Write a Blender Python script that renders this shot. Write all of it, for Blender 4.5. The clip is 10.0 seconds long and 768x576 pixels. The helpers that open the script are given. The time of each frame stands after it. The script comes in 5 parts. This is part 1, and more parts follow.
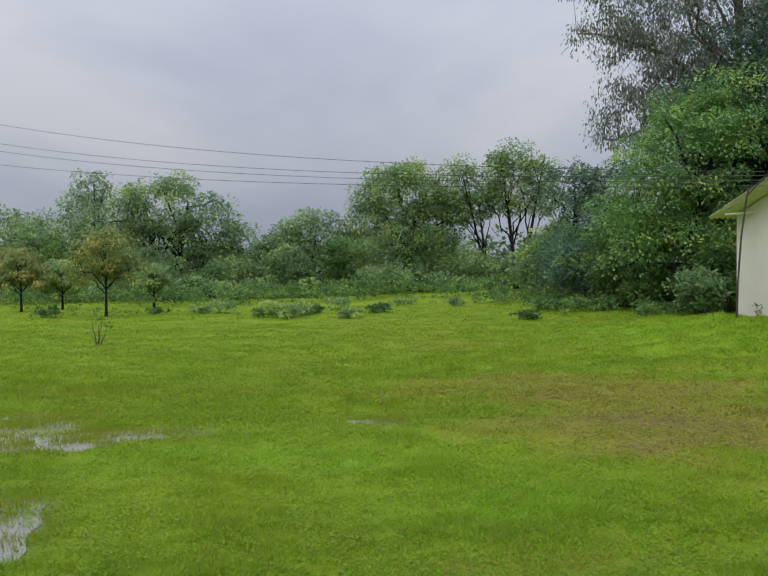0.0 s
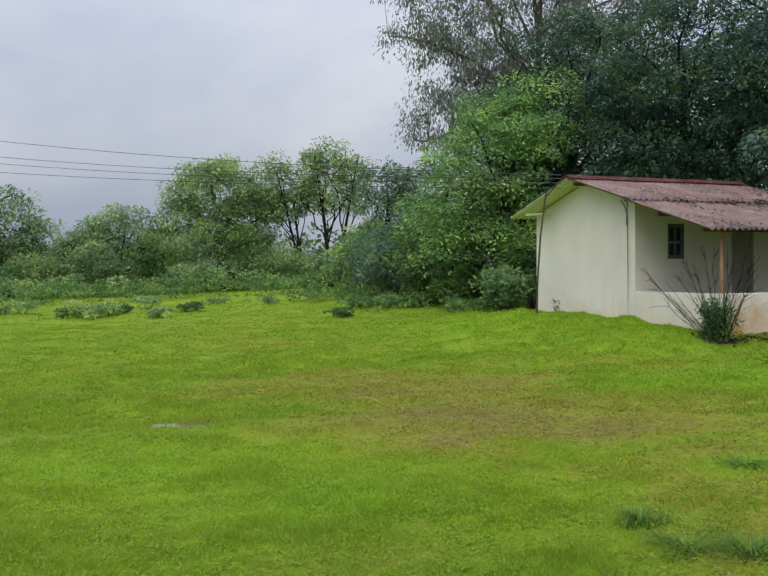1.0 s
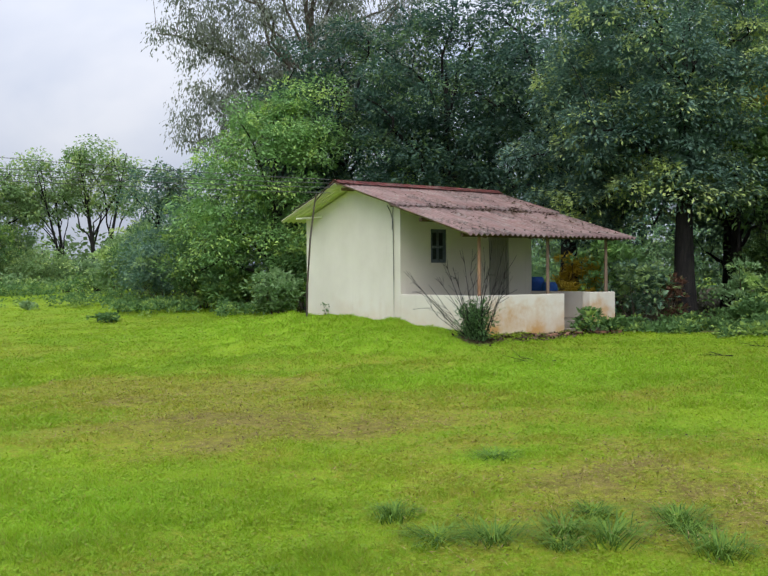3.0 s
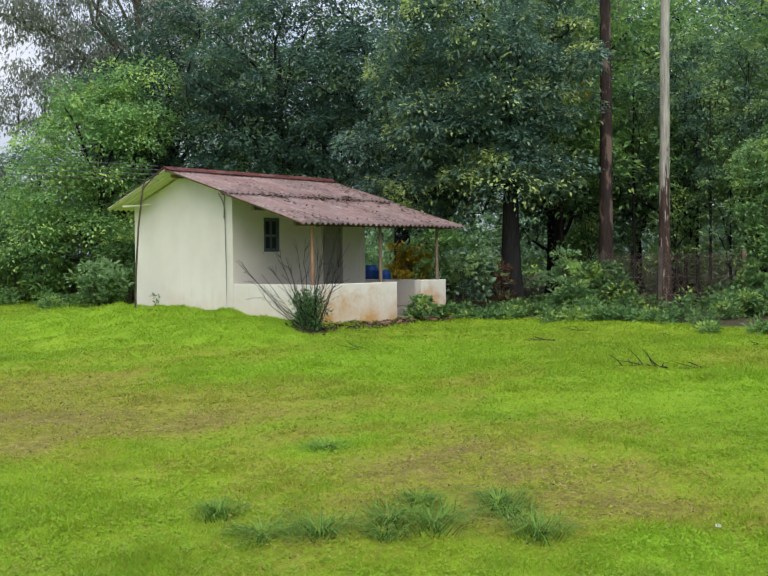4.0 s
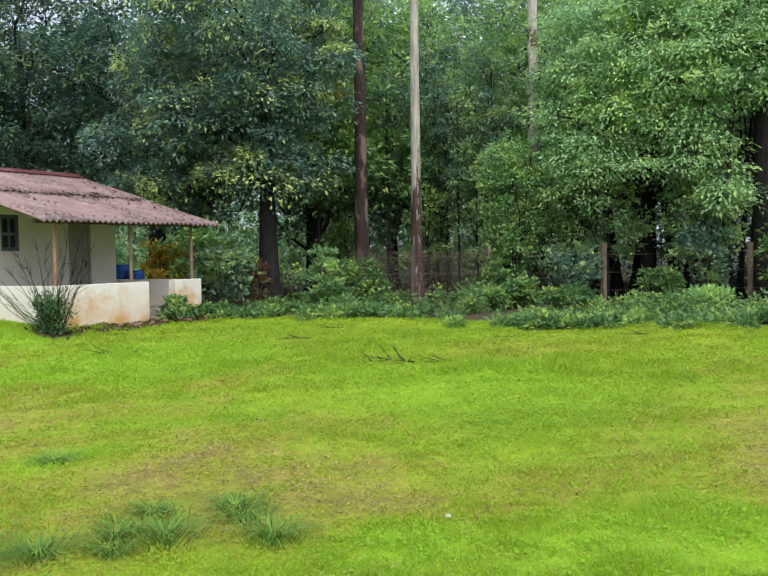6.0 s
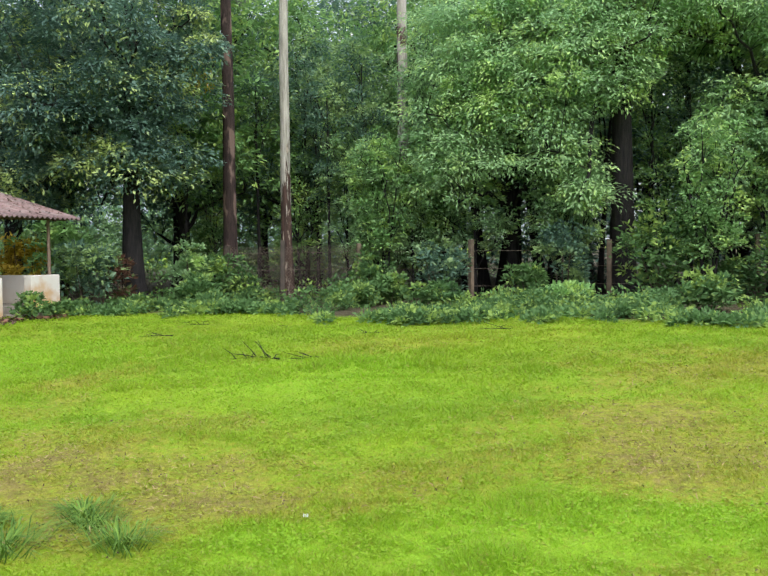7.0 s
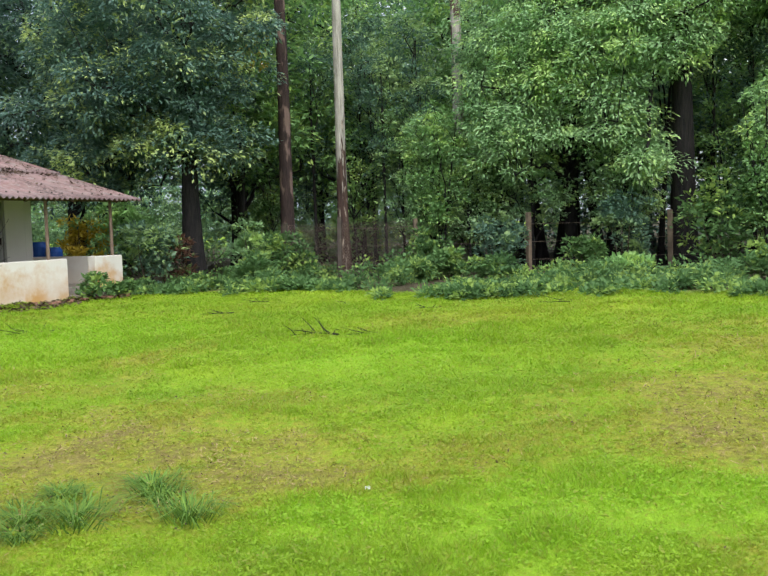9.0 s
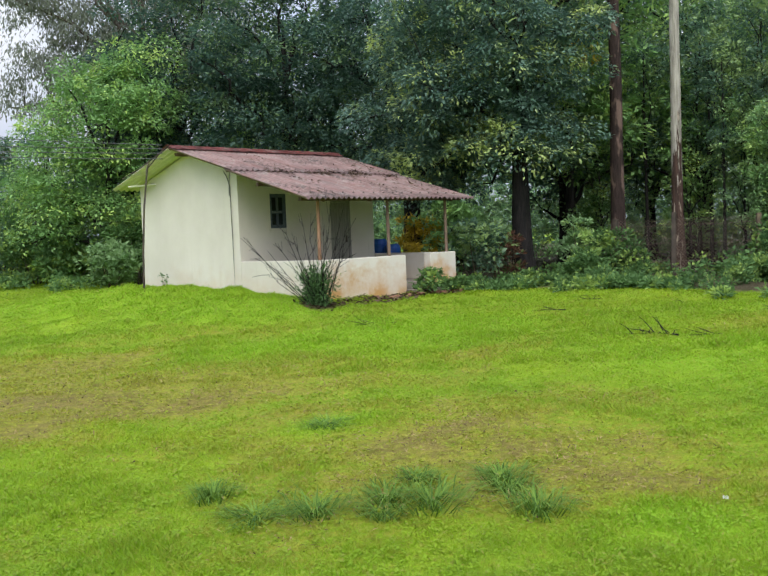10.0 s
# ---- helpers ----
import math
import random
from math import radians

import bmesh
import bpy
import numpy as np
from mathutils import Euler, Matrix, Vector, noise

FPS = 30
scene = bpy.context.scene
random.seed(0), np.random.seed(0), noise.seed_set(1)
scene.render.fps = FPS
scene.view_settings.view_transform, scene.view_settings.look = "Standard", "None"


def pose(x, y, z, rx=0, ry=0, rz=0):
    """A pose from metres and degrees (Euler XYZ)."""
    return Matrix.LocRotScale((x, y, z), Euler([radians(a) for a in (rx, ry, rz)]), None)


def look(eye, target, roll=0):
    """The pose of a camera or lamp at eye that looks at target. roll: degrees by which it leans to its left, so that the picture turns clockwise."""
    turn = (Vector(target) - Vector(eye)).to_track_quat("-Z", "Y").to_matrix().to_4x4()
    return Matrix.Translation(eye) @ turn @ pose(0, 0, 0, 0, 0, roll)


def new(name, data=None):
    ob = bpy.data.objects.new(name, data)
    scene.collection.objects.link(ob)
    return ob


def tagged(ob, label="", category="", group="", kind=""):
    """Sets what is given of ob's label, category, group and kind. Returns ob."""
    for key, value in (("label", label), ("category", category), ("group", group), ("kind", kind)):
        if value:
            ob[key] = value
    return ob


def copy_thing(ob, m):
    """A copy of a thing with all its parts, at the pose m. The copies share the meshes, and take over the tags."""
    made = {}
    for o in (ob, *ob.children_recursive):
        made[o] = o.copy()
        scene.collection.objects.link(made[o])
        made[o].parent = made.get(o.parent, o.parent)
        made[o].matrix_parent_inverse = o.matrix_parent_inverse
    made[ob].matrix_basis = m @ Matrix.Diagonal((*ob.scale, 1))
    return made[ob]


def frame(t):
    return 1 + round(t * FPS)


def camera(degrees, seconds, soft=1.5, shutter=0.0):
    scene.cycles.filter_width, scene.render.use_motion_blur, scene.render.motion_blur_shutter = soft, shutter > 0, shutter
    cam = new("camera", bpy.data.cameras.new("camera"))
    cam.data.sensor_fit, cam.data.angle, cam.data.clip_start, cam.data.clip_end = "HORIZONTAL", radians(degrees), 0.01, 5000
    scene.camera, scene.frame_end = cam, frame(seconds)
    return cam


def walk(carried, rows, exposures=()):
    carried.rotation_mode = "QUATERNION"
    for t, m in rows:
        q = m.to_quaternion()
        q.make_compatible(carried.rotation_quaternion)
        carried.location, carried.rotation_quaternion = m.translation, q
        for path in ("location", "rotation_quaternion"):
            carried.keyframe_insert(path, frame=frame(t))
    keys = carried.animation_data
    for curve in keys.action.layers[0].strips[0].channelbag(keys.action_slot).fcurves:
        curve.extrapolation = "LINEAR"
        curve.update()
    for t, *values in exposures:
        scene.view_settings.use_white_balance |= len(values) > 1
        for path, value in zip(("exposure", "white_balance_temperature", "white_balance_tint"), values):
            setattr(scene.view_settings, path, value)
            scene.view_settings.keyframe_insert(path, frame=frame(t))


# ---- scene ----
cam = camera(44.6, 10.0)
PATH = [
    (0, (-12.907, -15.775, 1.396), (-12.461, -13.826, 1.364), -0.4),
    (0.5, (-12.87, -15.794, 1.408), (-12.212, -13.906, 1.373), -0.5),
    (1, (-12.809, -15.762, 1.409), (-11.993, -13.936, 1.369), -0.5),
    (1.5, (-12.735, -15.734, 1.411), (-11.731, -14.005, 1.371), -0.4),
    (1.6, (-12.731, -15.73, 1.408), (-11.687, -14.025, 1.369), -0.5),
    (2, (-12.712, -15.773, 1.42), (-11.564, -14.137, 1.381), -0.3),
    (2.2, (-12.744, -15.786, 1.408), (-11.568, -14.169, 1.372), 0.0),
    (3.3, (-12.636, -15.785, 1.376), (-11.372, -14.235, 1.334), -0.5),
    (3.5, (-12.618, -15.76, 1.395), (-11.297, -14.26, 1.341), -0.1),
    (3.6, (-12.614, -15.756, 1.399), (-11.259, -14.287, 1.343), -0.2),
    (4, (-12.545, -15.784, 1.399), (-11.068, -14.436, 1.336), -0.7),
    (4.5, (-12.517, -15.799, 1.394), (-10.951, -14.558, 1.325), -1.0),
    (5, (-12.481, -15.822, 1.387), (-10.841, -14.679, 1.317), -1.1),
    (6.5, (-12.201, -15.887, 1.394), (-10.382, -15.06, 1.316), -0.9),
    (7, (-12.133, -15.906, 1.373), (-10.261, -15.208, 1.288), -0.8),
    (7.5, (-12.087, -15.922, 1.356), (-10.179, -15.33, 1.259), -0.8),
    (8, (-12.051, -15.945, 1.339), (-10.126, -15.416, 1.228), -0.8),
    (8.5, (-12.034, -15.925, 1.326), (-10.114, -15.381, 1.198), -1.1),
    (9, (-12.151, -15.906, 1.363), (-10.327, -15.095, 1.229), -1.9),
    (9.5, (-12.217, -15.819, 1.363), (-10.566, -14.699, 1.237), -2.4),
    (10, (-12.293, -15.769, 1.379), (-10.843, -14.396, 1.262), -2.3),
]
walk(cam, [(t, look(eye, target, roll)) for t, eye, target, roll in PATH],
     [(0, -0.46), (1, -0.24), (2, 0.04), (3.5, 0.12), (5, 0.42), (6.5, 0.6), (7.5, 0.66), (8.5, 0.66), (9, 0.60), (9.5, 0.55), (10, 0.30)])

# ---------------------------------------------------------------- light
SUN_ELEV, SUN_AZ = radians(44), radians(221)
world = bpy.data.worlds.new("overcast_sky")
scene.world = world
world.use_nodes = True
wn, wl = world.node_tree.nodes, world.node_tree.links
wn.clear()


def wnode(kind, **kw):
    n = wn.new(kind)
    for k, v in kw.items():
        n.inputs[k].default_value = v
    return n


w_out = wn.new("ShaderNodeOutputWorld")
w_bg = wn.new("ShaderNodeBackground")
w_sky = wn.new("ShaderNodeTexSky")
w_sky.sky_type = "NISHITA"
w_sky.sun_disc = False
w_sky.sun_elevation = SUN_ELEV
w_sky.sun_rotation = SUN_AZ
w_sky.dust_density = 3.0
w_co = wn.new("ShaderNodeTexCoord")
w_sep = wn.new("ShaderNodeSeparateXYZ")
wl.new(w_co.outputs["Generated"], w_sep.inputs[0])
# standard overcast: the zenith is about three times as bright as the horizon
w_grad = wn.new("ShaderNodeMapRange")
w_grad.inputs["From Min"].default_value = 0.0
w_grad.inputs["From Max"].default_value = 1.0
w_grad.inputs["To Min"].default_value = 0.48
w_grad.inputs["To Max"].default_value = 1.60
wl.new(w_sep.outputs["Z"], w_grad.inputs["Value"])
w_map = wn.new("ShaderNodeMapping")
w_map.inputs["Scale"].default_value = (1.0, 1.0, 2.6)
wl.new(w_co.outputs["Generated"], w_map.inputs["Vector"])
w_noise = wnode("ShaderNodeTexNoise", Scale=1.9, Detail=5.0, Roughness=0.5, Distortion=0.4)
wl.new(w_map.outputs[0], w_noise.inputs["Vector"])
w_ramp = wn.new("ShaderNodeValToRGB")
w_ramp.color_ramp.elements[0].position, w_ramp.color_ramp.elements[0].color = 0.36, (0.64, 0.74, 0.98, 1)
w_ramp.color_ramp.elements[1].position, w_ramp.color_ramp.elements[1].color = 0.63, (1.08, 1.11, 1.22, 1)
wl.new(w_noise.outputs["Fac"], w_ramp.inputs[0])
w_mul = wn.new("ShaderNodeVectorMath")
w_mul.operation = "SCALE"
wl.new(w_ramp.outputs[0], w_mul.inputs[0])
wl.new(w_grad.outputs[0], w_mul.inputs["Scale"])
w_sc = wn.new("ShaderNodeVectorMath")
w_sc.operation = "SCALE"
w_sc.inputs["Scale"].default_value = 0.012
wl.new(w_sky.outputs[0], w_sc.inputs[0])
w_add = wn.new("ShaderNodeVectorMath")
w_add.operation = "ADD"
wl.new(w_mul.outputs[0], w_add.inputs[0])
wl.new(w_sc.outputs[0], w_add.inputs[1])
wl.new(w_add.outputs[0], w_bg.inputs["Color"])
w_bg.inputs["Strength"].default_value = 1.0
wl.new(w_bg.outputs[0], w_out.inputs[0])

sun = new("sun", bpy.data.lights.new("sun", "SUN"))
sun.data.energy, sun.data.angle, sun.data.color = 1.5, radians(40), (1.0, 0.97, 0.92)
sun.matrix_world = look((-34, -36, 38), (-8, -6, 0))


# ---------------------------------------------------------------- materials
class Mat:
    """A small builder for node materials."""

    def __init__(self, name, rough=0.8, spec=0.3, metal=0.0):
        self.m = bpy.data.materials.new(name)
        self.m.use_nodes = True
        self.n, self.l = self.m.node_tree.nodes, self.m.node_tree.links
        self.b = self.n["Principled BSDF"]
        self.b.inputs["Roughness"].default_value = rough
        self.b.inputs["Specular IOR Level"].default_value = spec
        self.b.inputs["Metallic"].default_value = metal
        self.pos = self.n.new("ShaderNodeNewGeometry")

    def noise(self, scale, detail=4.0, rough=0.55, stretch=None):
        t = self.n.new("ShaderNodeTexNoise")
        t.inputs["Scale"].default_value, t.inputs["Detail"].default_value, t.inputs["Roughness"].default_value = scale, detail, rough
        if stretch:
            mp = self.n.new("ShaderNodeMapping")
            mp.inputs["Scale"].default_value = stretch
            self.l.new(self.pos.outputs["Position"], mp.inputs["Vector"])
            self.l.new(mp.outputs[0], t.inputs["Vector"])
        else:
            self.l.new(self.pos.outputs["Position"], t.inputs["Vector"])
        return t.outputs["Fac"]

    def attribute(self, name):
        a = self.n.new("ShaderNodeAttribute")
        a.attribute_name = name
        return a.outputs["Fac"]

    def span(self, fac, a, b, lo=0.0, hi=1.0):
        r = self.n.new("ShaderNodeMapRange")
        r.inputs["From Min"].default_value, r.inputs["From Max"].default_value = a, b
        r.inputs["To Min"].default_value, r.inputs["To Max"].default_value = lo, hi
        self.l.new(fac, r.inputs["Value"])
        return r.outputs[0]

    def mix(self, fac, a, b, mode="MIX"):
        x = self.n.new("ShaderNodeMix")
        x.data_type, x.blend_type = "RGBA", mode
        for sock, v in ((x.inputs[0], fac), (x.inputs[6], a), (x.inputs[7], b)):
            if isinstance(v, (int, float)):
                sock.default_value = v
            elif isinstance(v, tuple):
                sock.default_value = (*v, 1)
            else:
                self.l.new(v, sock)
        return x.outputs[2]

    def math(self, op, a, b):
        x = self.n.new("ShaderNodeMath")
        x.operation = op
        for sock, v in zip(x.inputs, (a, b)):
            if isinstance(v, (int, float)):
                sock.default_value = v
            else:
                self.l.new(v, sock)
        return x.outputs[0]

    def color(self, c):
        self.l.new(c, self.b.inputs["Base Color"]) if not isinstance(c, tuple) else None
        if isinstance(c, tuple):
            self.b.inputs["Base Color"].default_value = (*c, 1)
        return self

    def rough(self, f):
        self.l.new(f, self.b.inputs["Roughness"])
        return self

    def bump(self, fac, strength=0.3, dist=0.01):
        k = self.n.new("ShaderNodeBump")
        k.inputs["Strength"].default_value, k.inputs["Distance"].default_value = strength, dist
        self.l.new(fac, k.inputs["Height"])
        self.l.new(k.outputs[0], self.b.inputs["Normal"])
        return self

    def translucent(self, c, amount):
        """Light that comes through a thin leaf."""
        t = self.n.new("ShaderNodeBsdfTranslucent")
        if isinstance(c, tuple):
            t.inputs["Color"].default_value = (*c, 1)
        else:
            self.l.new(c, t.inputs["Color"])
        x = self.n.new("ShaderNodeMixShader")
        x.inputs[0].default_value = amount
        self.l.new(self.b.outputs[0], x.inputs[1])
        self.l.new(t.outputs[0], x.inputs[2])
        self.l.new(x.outputs[0], self.n["Material Output"].inputs["Surface"])
        return self


def leaf_material(name, dark, light, tip=None, rough=0.45, spec=0.35, clump=0.5):
    m = Mat(name, rough, spec)
    isl, flush = m.pos.outputs["Random Per Island"], m.attribute("flush")
    big = m.span(m.noise(clump, 3.0), 0.3, 0.7)
    # older and younger shoots differ by clump, leaves a little among themselves
    fac = m.math("ADD", m.math("MULTIPLY", isl, 0.22), m.math("ADD", m.math("MULTIPLY", big, 0.43), m.math("MULTIPLY", flush, 0.35)))
    c = m.mix(fac, dark, light)
    if tip:
        young = m.math("ADD", m.noise(clump * 2.4, 2.0), m.math("ADD", m.math("MULTIPLY", flush, 0.22), m.math("MULTIPLY", isl, 0.05)))
        c = m.mix(m.span(young, 0.68, 0.80), c, tip)
    return m.color(c).translucent(c, 0.36).m


M_MANGO = leaf_material("mango_leaf", (0.059, 0.123, 0.103), (0.182, 0.308, 0.220), (0.465, 0.574, 0.192), 0.5, 0.35)
M_DARK = leaf_material("dark_leaf", (0.063, 0.131, 0.097), (0.172, 0.298, 0.186), (0.313, 0.449, 0.169), 0.5, 0.35)
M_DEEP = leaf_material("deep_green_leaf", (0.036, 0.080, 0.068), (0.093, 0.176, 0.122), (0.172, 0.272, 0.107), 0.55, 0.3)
M_BRIGHT = leaf_material("bright_leaf", (0.139, 0.282, 0.102), (0.311, 0.521, 0.168), (0.482, 0.660, 0.180))
M_ACACIA = leaf_material("acacia_leaf", (0.228, 0.396, 0.194), (0.427, 0.623, 0.297), (0.543, 0.732, 0.256), 0.75, 0.12)
M_EUC = leaf_material("eucalyptus_leaf", (0.14, 0.165, 0.13), (0.28, 0.31, 0.24), None)
M_FAR = leaf_material("field_tree_leaf", (0.125, 0.225, 0.11), (0.34, 0.49, 0.205), (0.45, 0.59, 0.19), 0.5, 0.35, 0.3)
M_FAR2 = leaf_material("field_tree_leaf_olive", (0.15, 0.255, 0.11), (0.36, 0.52, 0.20), (0.49, 0.61, 0.20), 0.5, 0.35, 0.3)
M_ORANGE = leaf_material("flushing_leaf", (0.17, 0.25, 0.08), (0.38, 0.43, 0.13), (0.60, 0.50, 0.18), 0.5, 0.35, 0.6)
M_UNDER = leaf_material("undergrowth_leaf", (0.055, 0.125, 0.045), (0.175, 0.315, 0.10), (0.30, 0.43, 0.10), 0.65, 0.2, 0.9)
M_SHRUB = leaf_material("shrub_leaf", (0.135, 0.25, 0.10), (0.31, 0.46, 0.195), None, 0.55, 0.3, 0.8)
M_OCHRE = leaf_material("ochre_leaf", (0.42, 0.30, 0.03), (0.80, 0.60, 0.08), None, 0.6, 0.3, 1.5)
M_RUST = leaf_material("rust_leaf", (0.10, 0.05, 0.035), (0.22, 0.11, 0.07), (0.10, 0.18, 0.05), 0.6, 0.3, 1.2)
M_WOODS = leaf_material("woods_leaf", (0.08, 0.13, 0.055), (0.15, 0.21, 0.085), None, 0.7, 0.2, 0.05)


def bark(name, dark, light, patch=None, stretch=(6, 6, 1.0)):
    m = Mat(name, 0.85, 0.25)
    f = m.noise(3.0, 6.0, 0.65, stretch)
    c = m.mix(m.span(f, 0.32, 0.68), dark, light)
    if patch:
        c = m.mix(m.span(m.noise(1.3, 3.0, 0.5, (2.2, 2.2, 0.9)), 0.54, 0.60), c, patch)
    return m.color(c).bump(f, 0.7, 0.03).m


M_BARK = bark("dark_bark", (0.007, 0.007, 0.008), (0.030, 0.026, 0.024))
M_BARK2 = bark("grey_bark", (0.06, 0.05, 0.04), (0.17, 0.145, 0.115))
M_BARK_RED = bark("stringy_red_bark", (0.014, 0.010, 0.010), (0.062, 0.040, 0.034), (0.17, 0.115, 0.095))
M_BARK_MOTTLED = bark("mottled_peeling_bark", (0.28, 0.25, 0.22), (0.50, 0.46, 0.40), (0.10, 0.062, 0.05), (5, 5, 0.5))
def stocking_bark():
    m = Mat("peeling_bark_dark_foot", 0.85, 0.25)
    f = m.noise(3.0, 6.0, 0.65, (5, 5, 0.5))
    pale = m.mix(m.span(f, 0.32, 0.68), (0.20, 0.185, 0.155), (0.50, 0.465, 0.41))
    foot = m.mix(m.span(f, 0.32, 0.68), (0.028, 0.018, 0.015), (0.095, 0.056, 0.043))
    foot = m.mix(m.span(m.noise(1.7, 4.0, 0.6, (4, 4, 0.9)), 0.60, 0.65), foot, (0.36, 0.30, 0.24))
    sep = m.n.new("ShaderNodeSeparateXYZ")
    m.l.new(m.pos.outputs["Position"], sep.inputs[0])
    h = m.math("ADD", sep.outputs["Z"], m.span(m.noise(2.0, 4.0, 0.6, (3, 3, 0.5)), 0.3, 0.7, -1.6, 1.6))
    return m.color(m.mix(m.span(h, 3.0, 3.5), foot, pale)).bump(f, 0.6, 0.03).m


M_BARK_FOOT = stocking_bark()
M_TWIG = bark("dead_twig", (0.05, 0.04, 0.03), (0.16, 0.125, 0.095))

# the lawn: lush, yellowing and bare earth by the wear of the ground; wet mud in hollows


def lawn_color(m, island=None):
    wear, wet = m.attribute("wear"), m.attribute("wet")
    fine = m.noise(9.0, 4.0, 0.6)
    mid = m.noise(1.1, 4.0, 0.6)
    green = m.mix(m.span(mid, 0.3, 0.7), (0.225, 0.38, 0.018), (0.30, 0.465, 0.022))
    green = m.mix(m.span(m.noise(0.33, 3.0), 0.42, 0.68), green, (0.33, 0.47, 0.022))
    green = m.mix(m.span(m.noise(2.4, 3.0, 0.55), 0.40, 0.62, 0.35, 0.0), green, (0.18, 0.335, 0.014))
    yellow = m.mix(m.span(fine, 0.3, 0.7), (0.25, 0.29, 0.03), (0.42, 0.415, 0.05))
    earth = m.mix(m.span(fine, 0.35, 0.7), (0.18, 0.115, 0.045), (0.31, 0.215, 0.09))
    w = m.math("ADD", wear, m.span(m.noise(15.0, 6.0, 0.7), 0.3, 0.7, -0.42, 0.42))
    green = m.mix(m.span(m.attribute("lush"), 0.15, 0.8, 0.0, 0.85), green, (0.285, 0.49, 0.022))
    c = m.mix(m.span(w, 0.05, 0.5), green, yellow)
    if island is None:
        c = m.mix(m.span(w, 0.5, 1.0, 0.0, 0.7), c, earth)
        # bare litter earth, with the shade over it mixed into its dark brown
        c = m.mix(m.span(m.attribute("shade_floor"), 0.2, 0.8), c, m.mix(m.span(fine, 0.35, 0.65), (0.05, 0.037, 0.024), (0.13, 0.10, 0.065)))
        c = m.mix(m.span(m.noise(38.0, 4.0, 0.75), 0.42, 0.7, 0.55, 0.0), c, m.mix(0.6, c, (0.035, 0.05, 0.008)))
        c = m.mix(m.math("MULTIPLY", wet, 0.6), c, (0.16, 0.15, 0.09))
    else:
        c = m.mix(m.span(w, 0.75, 1.1), c, (0.27, 0.20, 0.08))
        c = m.mix(m.span(island, 0.84, 0.9, 0.0, 0.55), c, (0.36, 0.31, 0.08))
        c = m.mix(m.math("MULTIPLY", island, 0.22), c, m.mix(0.5, c, (0.05, 0.13, 0.01)))
    return c, fine, wet


mg = Mat("lawn_ground", 0.9, 0.15)
c_, fine_, wet_ = lawn_color(mg)
mg.color(c_).bump(mg.noise(26.0, 5.0, 0.7), 0.8, 0.05)
mg.rough(mg.span(wet_, 0.0, 1.0, 0.92, 0.35))
M_GROUND = mg.m
mb = Mat("grass_blade", 0.5, 0.3)
c_, fine_, wet_ = lawn_color(mb, mb.pos.outputs["Random Per Island"])
M_BLADE = mb.color(c_).translucent(c_, 0.45).m
mt = Mat("tuft_blade", 0.8, 0.1)
M_TUFT = mt.color(mt.mix(mt.pos.outputs["Random Per Island"], (0.04, 0.10, 0.022), (0.22, 0.36, 0.065))).translucent((0.20, 0.34, 0.05), 0.25).m
mw = Mat("puddle_water", 0.05, 0.5)
mw.b.inputs["IOR"].default_value = 1.33
M_WATER = mw.color((0.27, 0.26, 0.225)).bump(mw.noise(14.0, 2.0), 0.03, 0.01).m


def wall_material(name, splash):
    m = Mat(name, 0.9, 0.2)
    big = m.noise(0.9, 5.0, 0.6)
    c = m.mix(m.span(big, 0.3, 0.72), (0.64, 0.60, 0.525), (0.74, 0.70, 0.625))
    drip = m.noise(2.2, 4.0, 0.6, (3.0, 3.0, 0.35))
    c = m.mix(m.span(drip, 0.58, 0.80, 0.0, 0.22), c, (0.50, 0.46, 0.37))
    # rain-splashed red earth near the foot of the walls
    sep = m.n.new("ShaderNodeSeparateXYZ")
    m.l.new(m.pos.outputs["Position"], sep.inputs[0])
    low = m.span(m.math("ADD", sep.outputs["Z"], m.span(m.noise(2.6, 5.0, 0.65), 0.3, 0.7, -0.30, 0.30)), 0.78, 0.20)
    stain = m.math("MULTIPLY", low, m.span(m.noise(0.8, 3.0), 0.32, 0.56, 0.08, 1.0))
    c = m.mix(m.math("MULTIPLY", stain, splash), c, (0.52, 0.29, 0.10))
    c = m.mix(m.span(m.noise(17.0, 3.0, 0.7), 0.70, 0.78, 0.0, 0.5), c, (0.34, 0.29, 0.2))
    return m.color(c).bump(m.noise(22.0, 5.0, 0.65), 0.25, 0.01).m


M_WALL = wall_material("cream_limewash", 0.25)
M_WALL_SPLASHED = wall_material("cream_limewash_splashed", 0.95)


